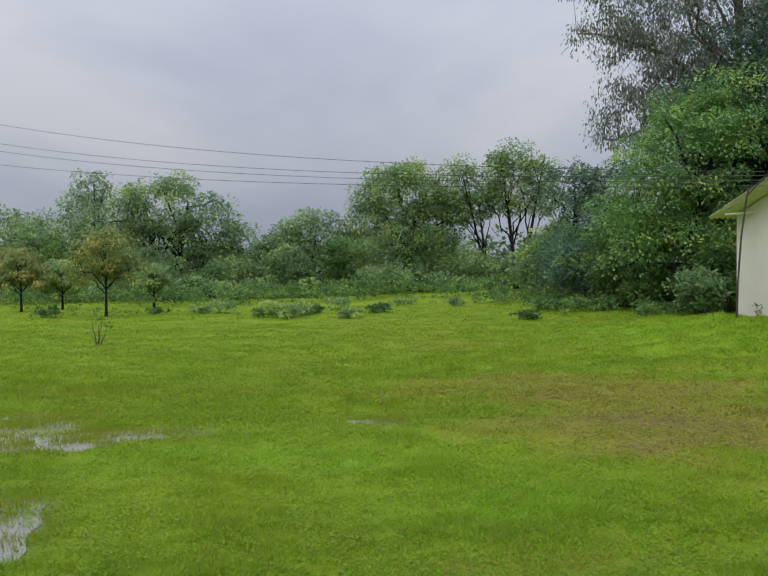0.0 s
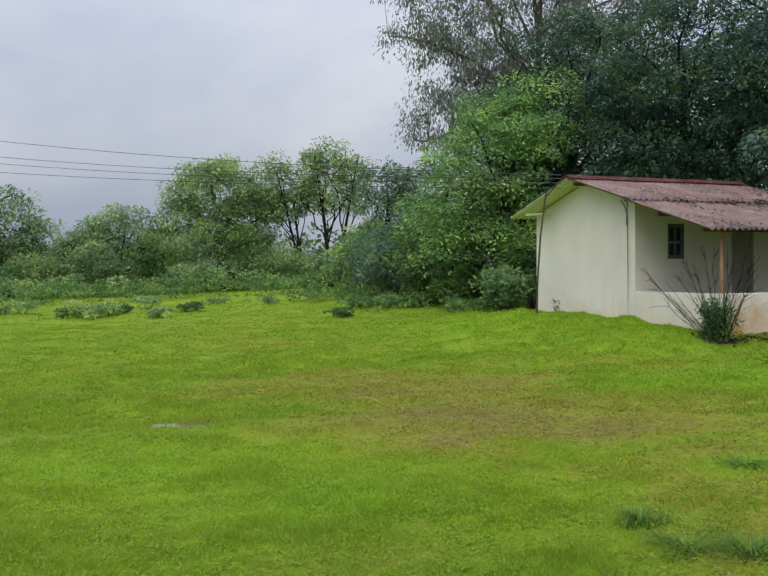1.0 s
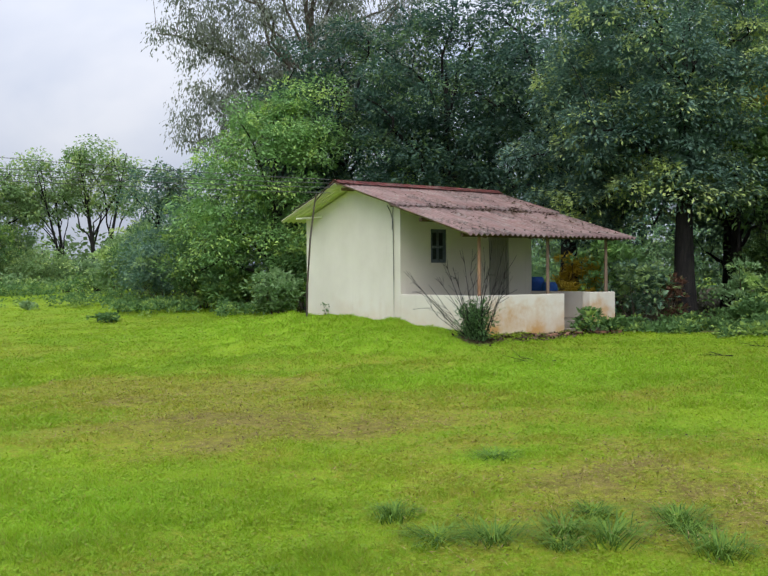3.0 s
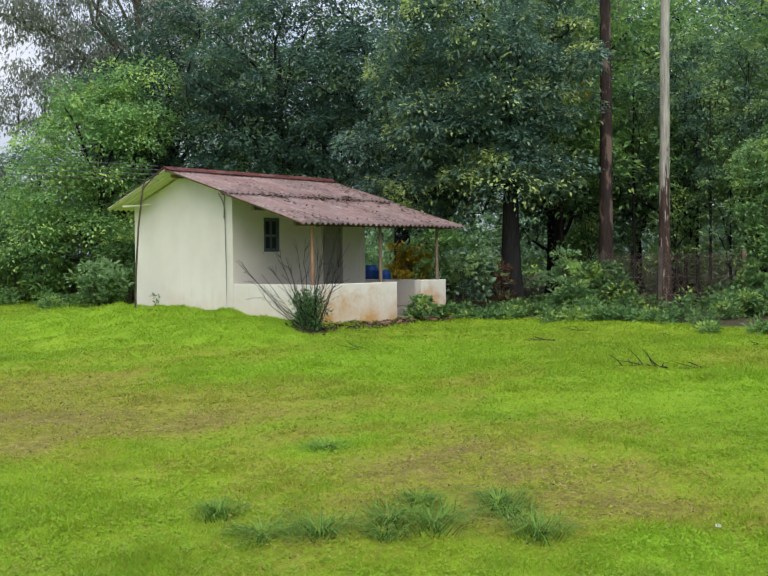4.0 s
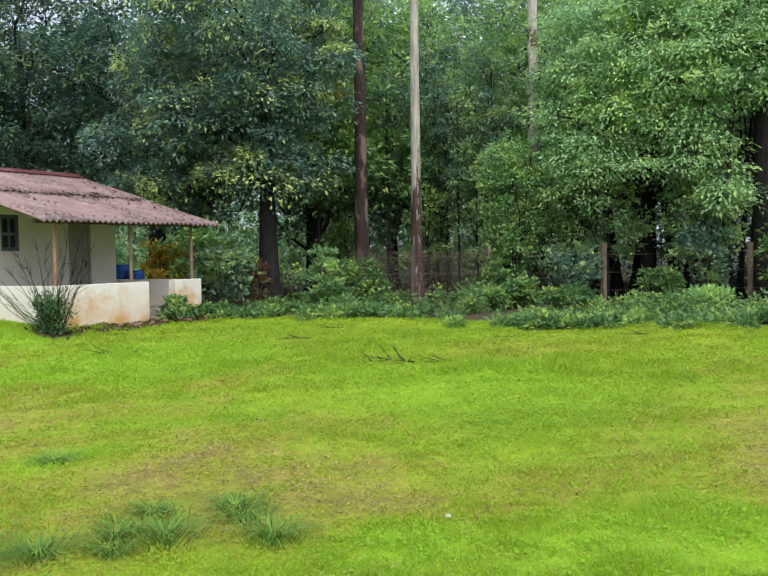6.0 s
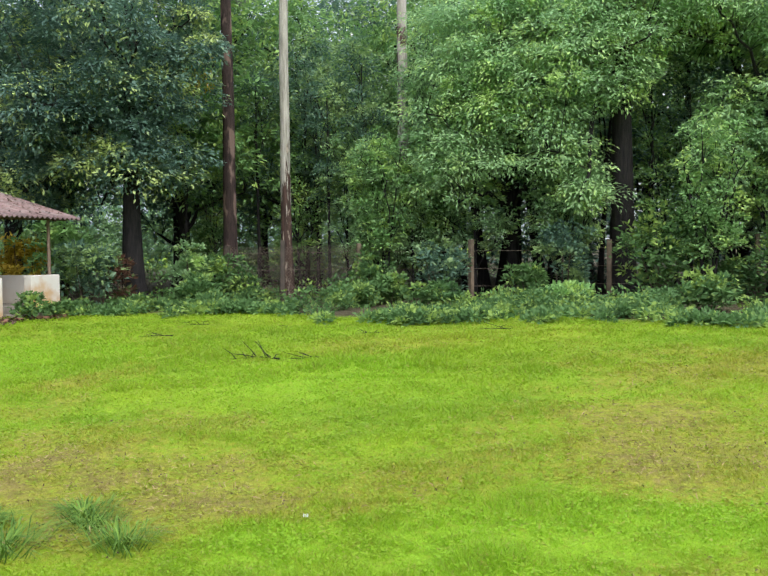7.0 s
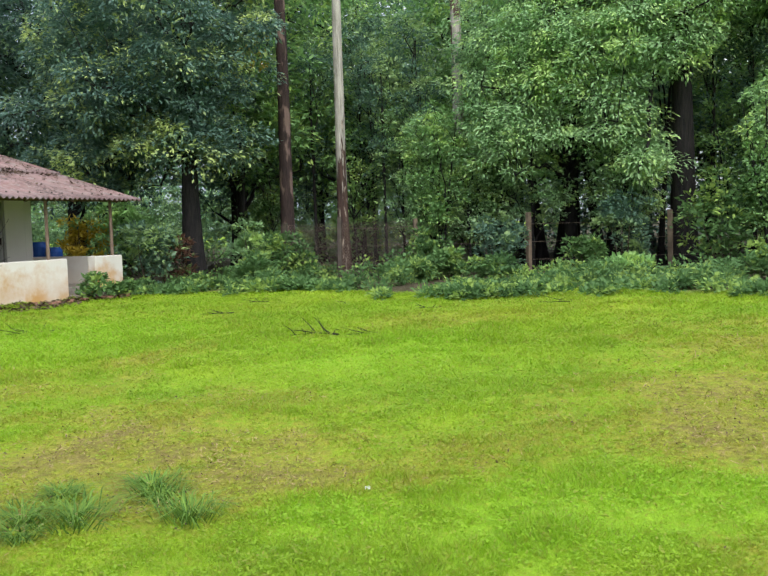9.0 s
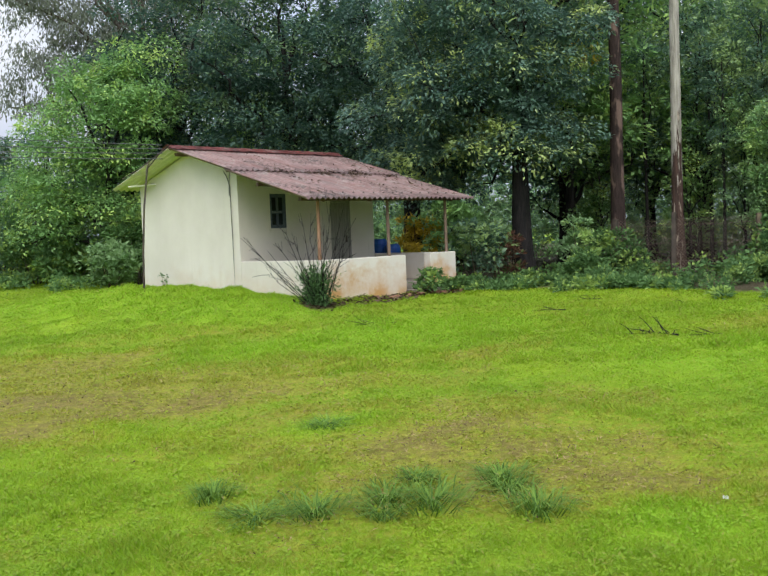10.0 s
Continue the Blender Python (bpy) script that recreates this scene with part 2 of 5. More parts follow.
def roof_material(name, a, b, moss, stain=1.0):
    m = Mat(name, 0.85, 0.2)
    f = m.noise(1.6, 6.0, 0.65)
    c = m.mix(m.span(f, 0.3, 0.7), a, b)
    # rain streaks down the slope, lichen, and black algae in blotches
    c = m.mix(m.span(m.noise(2.0, 6.0, 0.7, (3.2, 0.5, 1.0)), 0.46, 0.66, 0.0, 0.75), c, moss)
    c = m.mix(m.span(m.noise(2.6, 5.0, 0.7), 0.52, 0.70, 0.0, 0.6), c, (0.345, 0.315, 0.27))
    blot = m.math("MULTIPLY", m.noise(9.0, 5.0, 0.75), m.span(m.noise(0.75, 3.0, 0.5), 0.35, 0.65, 0.75, 1.3))
    c = m.mix(m.span(blot, 0.52, 0.74, 0.0, 0.8 * stain), c, (0.06, 0.05, 0.042))
    obj = m.n.new("ShaderNodeObjectInfo")
    c = m.mix(m.span(obj.outputs["Random"], 0.0, 1.0, 0.0, 0.4), c, m.mix(0.5, c, (0.13, 0.10, 0.10)))
    return m.color(c).bump(m.noise(30.0, 4.0, 0.6), 0.3, 0.006).m


M_ROOF = roof_material("weathered_maroon_sheet", (0.205, 0.112, 0.098), (0.325, 0.225, 0.20), (0.17, 0.13, 0.115))
M_RIDGE = roof_material("red_ridge_cap", (0.22, 0.06, 0.052), (0.33, 0.11, 0.095), (0.13, 0.06, 0.055), 0.6)


def plain(name, a, b, rough=0.7, spec=0.3, scale=6.0, stretch=None, metal=0.0, relief=0.2):
    m = Mat(name, rough, spec, metal)
    f = m.noise(scale, 5.0, 0.6, stretch)
    return m.color(m.mix(m.span(f, 0.3, 0.7), a, b)).bump(f, relief, 0.008).m


M_SOFFIT = plain("cream_painted_underside", (0.60, 0.59, 0.47), (0.72, 0.70, 0.57), 0.85)
M_POST = plain("reddish_wood_post", (0.22, 0.115, 0.07), (0.42, 0.25, 0.16), 0.8, 0.2, 4.0, (6, 6, 0.8))
M_BEAM = plain("dark_rafter_wood", (0.06, 0.04, 0.028), (0.15, 0.10, 0.07), 0.8, 0.2, 5.0)
M_WINDOW = plain("blue_grey_window_paint", (0.055, 0.075, 0.10), (0.11, 0.135, 0.165), 0.6, 0.35)
M_DOOR = plain("weathered_grey_door", (0.20, 0.20, 0.18), (0.36, 0.35, 0.31), 0.8, 0.2, 4.0, (8, 8, 0.7))
M_PIPE = plain("grey_conduit", (0.10, 0.095, 0.085), (0.22, 0.21, 0.19), 0.6, 0.4)
M_POLE = plain("rusty_dark_pole", (0.035, 0.03, 0.026), (0.11, 0.085, 0.065), 0.7, 0.3)
M_WIRE = plain("dark_cable", (0.06, 0.06, 0.07), (0.12, 0.12, 0.13), 0.6, 0.3)
M_FLOOR = plain("verandah_cement", (0.20, 0.175, 0.15), (0.36, 0.32, 0.27), 0.85)
M_BRICK = plain("old_red_brick", (0.16, 0.08, 0.05), (0.34, 0.18, 0.12), 0.9)
M_DRUM = plain("blue_plastic_drum", (0.012, 0.07, 0.34), (0.03, 0.13, 0.5), 0.45, 0.4, 3.0, None, 0.0, 0.05)
M_FENCE = plain("rusted_fence_wire", (0.10, 0.075, 0.055), (0.22, 0.17, 0.13), 0.6, 0.4)
M_STONE = plain("weathered_stone_post", (0.11, 0.085, 0.06), (0.25, 0.19, 0.135), 0.9)
M_POLEC = plain("cement_utility_pole", (0.32, 0.31, 0.29), (0.45, 0.44, 0.41), 0.9)
M_LITTER = plain("brown_leaf_litter", (0.045, 0.03, 0.02), (0.15, 0.10, 0.06), 0.9)
M_STRAW = plain("withered_straw", (0.22, 0.15, 0.06), (0.46, 0.36, 0.17), 0.9)
M_POST2 = plain("grey_brown_wood_post", (0.11, 0.075, 0.055), (0.25, 0.18, 0.135), 0.85, 0.2, 4.0, (6, 6, 0.8))
M_PAPER = plain("white_scrap", (0.40, 0.42, 0.34), (0.55, 0.56, 0.48), 0.8)
mgl = Mat("window_glass", 0.12, 0.5)
M_GLASS = mgl.color(mgl.mix(mgl.span(mgl.noise(4.0), 0.3, 0.7), (0.012, 0.015, 0.02), (0.03, 0.035, 0.045))).m

# ---------------------------------------------------------------- small tools


def part(name, bm, material, parent=None, label=""):
    """Links a bmesh as one mesh object, under its thing where there is one."""
    me = bpy.data.meshes.new(name)
    bm.to_mesh(me)
    bm.free()
    me.materials.append(material)
    ob = new(name, me)
    if parent is not None:
        ob.parent = parent
    if label:
        ob["label"] = label
    return ob


def part_mesh(name, me, material, parent=None, label=""):
    me.materials.append(material)
    ob = new(name, me)
    if parent is not None:
        ob.parent = parent
    if label:
        ob["label"] = label
    return ob


def thing(name, label, category, at=(0, 0, 0), group="", kind=""):
    e = new(name)
    e.empty_display_size = 0.2
    e.location = at
    return tagged(e, label, category, group, kind)


def box(bm, x0, x1, y0, y1, z0, z1):
    vs = [bm.verts.new(p) for p in ((x0, y0, z0), (x1, y0, z0), (x1, y1, z0), (x0, y1, z0), (x0, y0, z1), (x1, y0, z1), (x1, y1, z1), (x0, y1, z1))]
    for f in ((3, 2, 1, 0), (4, 5, 6, 7), (0, 1, 5, 4), (1, 2, 6, 5), (2, 3, 7, 6), (3, 0, 4, 7)):
        bm.faces.new([vs[i] for i in f])
    return vs


def boxes(*dims, bevel=0.0):
    bm = bmesh.new()
    for d in dims:
        box(bm, *d)
    if bevel:
        bmesh.ops.bevel(bm, geom=list(bm.edges), offset=bevel, segments=2, affect="EDGES", profile=0.6)
    return bm


def tri_mesh(name, verts, faces, smooth=False, attributes=()):
    """A mesh from arrays: verts (n, 3), faces (m, k) with k = 3 or 4."""
    verts, faces = np.asarray(verts, np.float32), np.asarray(faces, np.int32)
    me = bpy.data.meshes.new(name)
    k = faces.shape[1]
    me.vertices.add(len(verts))
    me.vertices.foreach_set("co", verts.ravel())
    me.loops.add(faces.size)
    me.loops.foreach_set("vertex_index", faces.ravel())
    me.polygons.add(len(faces))
    me.polygons.foreach_set("loop_start", np.arange(0, faces.size, k, dtype=np.int32))
    if smooth:
        me.polygons.foreach_set("use_smooth", np.ones(len(faces), bool))
    me.update(calc_edges=True)
    for key, values in attributes:
        a = me.attributes.new(key, "FLOAT", "POINT")
        a.data.foreach_set("value", np.asarray(values, np.float32))
    return me


def unit(v):
    return v / np.maximum(np.linalg.norm(v, axis=-1, keepdims=True), 1e-9)


class Tubes:
    """Tapered bent tubes gathered into one mesh."""

    def __init__(self):
        self.v, self.f, self.count = [], [], 0

    def add(self, pts, radii, sides=6):
        pts = np.asarray(pts, float)
        n = len(pts)
        d = unit(np.gradient(pts, axis=0))
        ref = np.where(np.abs(d[:, 2:3]) > 0.9, np.array([[1.0, 0, 0]]), np.array([[0, 0, 1.0]]))
        ref = np.repeat(ref[:1], n, axis=0)
        a = unit(np.cross(d, ref))
        b = np.cross(d, a)
        ang = np.linspace(0, 2 * np.pi, sides, endpoint=False)
        ring = (np.cos(ang)[None, :, None] * a[:, None] + np.sin(ang)[None, :, None] * b[:, None]) * np.asarray(radii)[:, None, None]
        self.v.append((pts[:, None] + ring).reshape(-1, 3))
        i, j = np.meshgrid(np.arange(n - 1), np.arange(sides), indexing="ij")
        j2 = (j + 1) % sides
        q = np.stack([i * sides + j, i * sides + j2, (i + 1) * sides + j2, (i + 1) * sides + j], -1).reshape(-1, 4) + self.count
        self.f.append(q)
        self.count += n * sides

    def mesh(self, name):
        return tri_mesh(name, np.concatenate(self.v), np.concatenate(self.f), True)


def leaves(rng, centers, normals, along, length, width, spread=0.35):
    """Folded four-cornered leaves: verts and triangles."""
    n = len(centers)
    L = length * rng.uniform(0.65, 1.25, (n, 1))
    W = width * rng.uniform(0.7, 1.2, (n, 1))
    d = unit(along + rng.normal(0, spread, (n, 3)))
    nn = unit(normals + rng.normal(0, spread, (n, 3)))
    s = unit(np.cross(d, nn))
    nn = np.cross(s, d)
    p0 = centers
    mid = centers + d * L * 0.45
    p1, p3 = mid + s * W * 0.5 + nn * W * 0.12, mid - s * W * 0.5 + nn * W * 0.12
    p2 = centers + d * L - nn * L * 0.08
    v = np.stack([p0, p1, p2, p3], 1).reshape(-1, 3)
    k = np.arange(n)[:, None] * 4
    f = np.concatenate([k + np.array([[0, 1, 2]]), k + np.array([[0, 2, 3]])], 0)
    return v, f


def clump_leaves(rng, centers, radius, per, length, width, droop=0.3, flat=0.7, cap=0.0):
    """Leaves in rosettes round each clump's centre, pointing outwards and drooping. cap: the share of them that lie on the clump's upper side, which makes domed sprays."""
    n = len(centers)
    r = radius * rng.uniform(0.55, 1.4, n)
    c = np.repeat(centers, per, 0)
    rr = np.repeat(r, per)[:, None]
    d = unit(rng.normal(0, 1, (n * per, 3)))
    dome = rng.uniform(0, 1, n * per) < cap
    d[:, 2] = np.where(dome, np.abs(d[:, 2]), d[:, 2]) * flat + 0.1
    reach = rng.uniform(0.25, 1.0, (n * per, 1)) ** 0.6
    pos = c + d * rr * np.where(dome[:, None], 0.35 + 0.65 * reach, reach)
    out = unit(d + np.array([0, 0, -droop]))
    nor = unit(d * 0.6 + np.array([0, 0, 0.8]))
    return leaves(rng, pos, nor, out, length, width)


def in_ellipsoids(rng, ells, count, shell=0.55):
    vol = np.array([e[3] * e[4] * e[5] for e in ells]) ** 0.75
    pick = rng.choice(len(ells), count, p=vol / vol.sum())
    e = np.array(ells)[pick]
    d = unit(rng.normal(0, 1, (count, 3)))
    r = rng.uniform(shell ** 3, 1.0, (count, 1)) ** (1 / 3)
    lump = 1 + 0.16 * np.sin(d[:, :1] * 5 + pick[:, None]) * np.cos(d[:, 2:3] * 6 + 2 * pick[:, None])
    return e[:, :3] + d * r * e[:, 3:6] * lump


def tree(name, label, at, ells, trunk_r, leaf, mat_leaf, mat_bark=None, clumps=160, per=50, clump_r=0.6, size=(0.22, 0.09), droop=0.3,
         limbs=9, stems=1, top=None, shell=0.5, seed=1, category="tree", group="", lean=(0, 0), flat=0.7, taper=0.86, limb_lo=0.12, cap=0.8, sway=1.0):
    """A tree: tapered trunk with limbs and twigs, and a crown of leaf clumps inside uneven ellipsoids. Sizes in metres, ellipsoids relative to its foot."""
    rng = np.random.default_rng(seed)
    th = thing(name, label, category, at, group)
    pts = in_ellipsoids(rng, ells, clumps, shell)
    pts[:, 2] = np.maximum(pts[:, 2], 0.25)
    hi = max(e[2] + e[5] * 0.3 for e in ells) if top is None else top
    tub, twig = Tubes(), Tubes()
    axes = []
    for s in range(stems):
        ph = s * 2.4 + seed
        off = np.array([math.cos(ph), math.sin(ph), 0]) * trunk_r * (1.5 if stems > 1 else 0)
        out = np.array([math.cos(ph), math.sin(ph), 0]) * (hi * 0.16 if stems > 1 else 0.0) + np.array([lean[0], lean[1], 0])
        u = np.linspace(0, 1, 14)[:, None]
        wob = sway * np.cumsum(rng.normal(0, 0.035 * trunk_r ** 0.3, (14, 3)) * np.array([[1, 1, 0]]), 0) * hi * 0.12
        line = off + out * u ** 1.2 + np.array([[0, 0, hi]]) * u + wob * u
        line[0, 2] = -0.15
        rad = trunk_r * (1 - taper * u[:, 0] ** 0.9) * (1 + 0.55 * np.exp(-u[:, 0] * 26))
        tub.add(line, rad, 9)
        axes.append((line, rad))
    # limbs reach for clumps spread over the crown
    far = [int(rng.integers(len(pts)))]
    dist = np.linalg.norm(pts - pts[far[0]], axis=1)
    while len(far) < min(limbs, len(pts)):
        far.append(int(dist.argmax()))
        dist = np.minimum(dist, np.linalg.norm(pts - pts[far[-1]], axis=1))
    nodes = [axes[0][0][5:]]
    for k, i in enumerate(far):
        goal = pts[i]
        line, rad = axes[k % stems]
        zs = np.clip(goal[2] * rng.uniform(0.35, 0.75), hi * limb_lo, hi * 0.88)
        j = int(np.abs(line[:, 2] - zs).argmin())
        a, b = line[j], goal
        u = np.linspace(0, 1, 8)[:, None]
        bend = np.array([0, 0, np.linalg.norm(b - a) * 0.16])
        c = a * (1 - u) + b * u + bend * np.sin(u * np.pi) + rng.normal(0, 0.05, (8, 3)) * np.sin(u * np.pi) * np.linalg.norm(b - a) * 0.7
        r0 = min(rad[j] * 0.5, trunk_r * 0.32)
        tub.add(c, r0 * (1 - 0.8 * u[:, 0]) + 0.006, 6)
        nodes.append(c[2:])
    nodes = np.concatenate(nodes)
    for i, p in enumerate(pts):
        if i in far or i % 2:
            continue
        a = nodes[np.linalg.norm(nodes - p - np.array([0, 0, -0.3]), axis=1).argmin()]
        u = np.linspace(0, 1, 4)[:, None]
        c = a * (1 - u) + p * u + np.array([[0, 0, 0.12]]) * np.sin(u * np.pi) * np.linalg.norm(p - a)
        twig.add(c, np.array([0.022, 0.016, 0.011, 0.005]) * (0.5 + trunk_r), 3)
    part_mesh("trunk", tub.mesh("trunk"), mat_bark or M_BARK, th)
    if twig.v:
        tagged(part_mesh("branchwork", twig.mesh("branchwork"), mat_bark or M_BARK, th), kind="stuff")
    v, f = clump_leaves(rng, pts, clump_r, per, size[0], size[1], droop, flat, cap)
    flush = np.repeat(rng.uniform(0, 1, len(pts)), per * 4)
    part_mesh("crown", tri_mesh("crown", v, f, False, (("flush", flush),)), mat_leaf, th)
    return th


def shrub(name, label, at, r, h, mat, clumps=26, per=36, size=(0.16, 0.09), seed=1, category="shrub", group="", stems=7, stem_mat=None):
    rng = np.random.default_rng(seed)
    th = thing(name, label, category, at, group)
    pts = in_ellipsoids(rng, [(0, 0, h * 0.55, r, r, h * 0.5)], clumps, 0.35)
    pts[:, 2] = np.maximum(pts[:, 2], 0.08)
    tub = Tubes()
    for p in pts[:stems]:
        u = np.linspace(0, 1, 6)[:, None]
        a = np.array([p[0] * 0.12, p[1] * 0.12, -0.06])
        tub.add(a * (1 - u) + p * u + rng.normal(0, 0.02, (6, 3)) * u, (0.016 * (1.15 - u[:, 0]) + 0.003) * min(1.0, h + 0.1), 5)
    tagged(part_mesh("stemwork", tub.mesh("stemwork"), stem_mat or M_TWIG, th), kind="stuff")
    v, f = clump_leaves(rng, pts, min(r, h) * 0.34, per, size[0], size[1], 0.15, 0.7, 0.8)
    flush = np.repeat(rng.uniform(0, 1, len(pts)), per * 4)
    part_mesh("foliage", tri_mesh("foliage", v, f, False, (("flush", flush),)), mat, th)
    return th


# ---------------------------------------------------------------- the ground
def vnoise(x, y, seed=0):
    """Smooth lattice noise, 0 to 1, on arrays."""
    xi, yi = np.floor(x).astype(np.int64), np.floor(y).astype(np.int64)
    xf, yf = x - xi, y - yi
    xf, yf = xf * xf * (3 - 2 * xf), yf * yf * (3 - 2 * yf)

    def h(a, b):
        n = (a * 374761393 + b * 668265263 + seed * 974634777) & 0x7FFFFFFF
        n = ((n ^ (n >> 13)) * 1274126177) & 0x7FFFFFFF
        return ((n ^ (n >> 16)) & 0xFFFF) / 65535.0

    return (h(xi, yi) * (1 - xf) + h(xi + 1, yi) * xf) * (1 - yf) + (h(xi, yi + 1) * (1 - xf) + h(xi + 1, yi + 1) * xf) * yf


def bell(x, y, cx, cy, sx, sy):
    return np.exp(-0.5 * (((x - cx) / sx) ** 2 + ((y - cy) / sy) ** 2))


PUDDLES = [(-14.75, -4.15, 0.9, 0.6), (-14.5, -5.5, 1.0, 0.45), (-13.45, -5.15, 0.6, 0.3), (-14.15, -8.8, 0.3, 0.75), (-10.45, -4.98, 0.6, 0.16), (-14.5, -1.2, 0.9, 0.3)]
BARE = [(-11.8, -1.75, 0.7, 0.3), (-11.2, -4.55, 0.9, 0.3), (-12.4, -4.6, 0.7, 0.3), (-5.0, -3.6, 0.9, 0.4), (-7.85, -5.8, 0.7, 0.3), (-7.4, -6.55, 0.6, 0.3), (-6.85, -7.75, 0.9, 0.35),
        (-8.3, -7.5, 0.5, 0.25), (-8.6, -3.9, 0.8, 0.3), (-8.15, -10.9, 0.5, 0.5), (-7.4, -11.7, 0.6, 0.6), (-6.25, -11.4, 0.8, 0.7), (-6.6, -12.6, 0.7, 0.6), (-8.9, -11.6, 0.5, 0.4),
        (-6.3, -13.4, 0.4, 0.4), (-5.5, -14.45, 0.7, 0.5), (-5.6, -15.3, 0.5, 0.7), (-3.4, -14.7, 0.6, 0.8), (1.9, -13.5, 0.5, 0.6), (0.66, -7.13, 0.3, 0.3), (-13.1, -9.3, 0.5, 0.35),
        (-12.1, -9.5, 0.6, 0.3), (-10.9, -10.4, 0.8, 0.3), (-2.5, -8.4, 0.6, 0.4)]
LUSH = [(-10.7, -7.4, 1.0, 0.7), (-12.6, -6.7, 1.0, 0.5), (-10.4, -9.0, 0.7, 0.5), (-6.3, -15.6, 0.6, 0.7), (-7.3, -14.6, 0.6, 0.5), (-7.5, -13.4, 0.35, 0.3), (-2.1, -11.5, 1.3, 1.2), (-1.5, -6.5, 2.0, 1.4), (-3.3, -5.3, 0.9, 0.5), (-1.2, -1.8, 1.0, 1.2), (-1.6, 2.6, 2.2, 3.0), (-6.7, -9.7, 0.35, 0.25)]


def wet(x, y):
    w = sum(bell(x, y, *p) for p in PUDDLES)
    return np.clip((w + 0.5 * (vnoise(x * 2.3, y * 2.3, 5) - 0.5) - 0.28) * 2.4, 0, 1)


def wear(x, y):
    n = 0.55 * vnoise(x * 0.45, y * 0.45, 1) + 0.3 * vnoise(x * 1.3 + 9, y * 1.3, 2) + 0.15 * vnoise(x * 4, y * 4, 3)
    w = np.clip((n - 0.38) * 2.3, 0, 0.62)
    w = w + 0.5 * np.minimum(sum(bell(x, y, *p) for p in BARE), 1.0) * (0.05 + 0.6 * vnoise(x * 2.2, y * 3.8, 4) + 0.7 * vnoise(x * 6, y * 8, 24)) - 0.9 * sum(bell(x, y, *p) for p in LUSH)
    far = np.clip((np.hypot(x + 12.4, y + 15.8) - 14) / 12, 0, 1)
    west = np.clip((-8.5 - x) / 4, 0, 1)
    east = np.clip((x + 0.5) / 2.5, 0, 1)
    return np.clip(w * (1 - 0.75 * far) * (1 - 0.85 * west) * (1 - 0.7 * east), 0, 1)


def lush(x, y):
    return np.minimum(sum(bell(x, y, *p) for p in LUSH), 1.0) * (0.5 + 0.6 * vnoise(x * 1.5, y * 1.5, 18))


def ground_z(x, y):
    x, y = np.asarray(x, float), np.asarray(y, float)
    z = -0.35 + 0.40 * np.clip((x + 9) / 13, 0, 1) + 0.30 * np.clip((y - 5) / 25, 0, 1)
    z = z + 0.45 * bell(x, y, 0.3, 2.6, 2.2, 3.0)
    z = z + 0.17 * bell(x, y, -0.4, -1.5, 1.0, 1.1)
    near = np.clip(1 - np.hypot(x + 6, y) / 60, 0, 1)
    near = near * (1 - 0.9 * np.minimum(sum(bell(x, y, p[0], p[1], p[2] * 1.5, p[3] * 1.5) for p in PUDDLES), 1.0))
    z = z + near * (0.10 * (vnoise(x * 0.7, y * 0.7, 7) - 0.5) + 0.085 * (vnoise(x * 1.9, y * 1.9, 8) ** 1.6 - 0.4))
    z = z + bell(x, y, -1.6, 1.8, 1.9, 3.0) * (0.30 * (vnoise(x * 1.5, y * 1.1, 9) - 0.5) + 0.13 * (vnoise(x * 3.4, y * 2.6, 19) - 0.5))
    return z - wet(x, y) * (0.03 + 0.05 * (vnoise(x * 2.4, y * 2.4, 10) - 0.5))


def gz(x, y):
    return float(ground_z(x, y))


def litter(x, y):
    """The leaf-strewn earth under the trees, by the verandah and under the oleander, coloured dark as if shaded."""
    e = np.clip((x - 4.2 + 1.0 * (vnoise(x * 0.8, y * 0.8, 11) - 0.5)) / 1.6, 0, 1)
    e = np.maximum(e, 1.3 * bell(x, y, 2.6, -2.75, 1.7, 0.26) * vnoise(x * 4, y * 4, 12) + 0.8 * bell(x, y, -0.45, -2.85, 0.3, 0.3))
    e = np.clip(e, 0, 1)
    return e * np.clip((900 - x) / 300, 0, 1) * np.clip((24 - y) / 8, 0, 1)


xs = np.concatenate([[-2500, -900, -300, -120, -60, -38, -28], np.arange(-22, 14.01, 0.2), [16, 19, 23, 28, 36, 50, 80, 160, 400, 1000, 2500]])
ys = np.concatenate([[-2500, -900, -300, -120, -60, -38, -28], np.arange(-22, 12.01, 0.2), np.arange(12.6, 46, 0.7), [48, 52, 58, 70, 90, 140, 300, 800, 2500]])
gx, gy = np.meshgrid(xs, ys, indexing="ij")
gv = np.stack([gx, gy, ground_z(gx, gy)], -1).reshape(-1, 3)
ni, nj = len(xs), len(ys)
ii, jj = np.meshgrid(np.arange(ni - 1), np.arange(nj - 1), indexing="ij")
gf = np.stack([ii * nj + jj, (ii + 1) * nj + jj, (ii + 1) * nj + jj + 1, ii * nj + jj + 1], -1).reshape(-1, 4)
fx, fy = gx.ravel(), gy.ravel()
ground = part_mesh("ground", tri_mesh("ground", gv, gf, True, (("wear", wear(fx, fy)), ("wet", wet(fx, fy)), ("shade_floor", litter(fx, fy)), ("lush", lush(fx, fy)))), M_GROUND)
tagged(ground, "green monsoon lawn with yellowing and muddy bare patches", "ground", kind="structure")

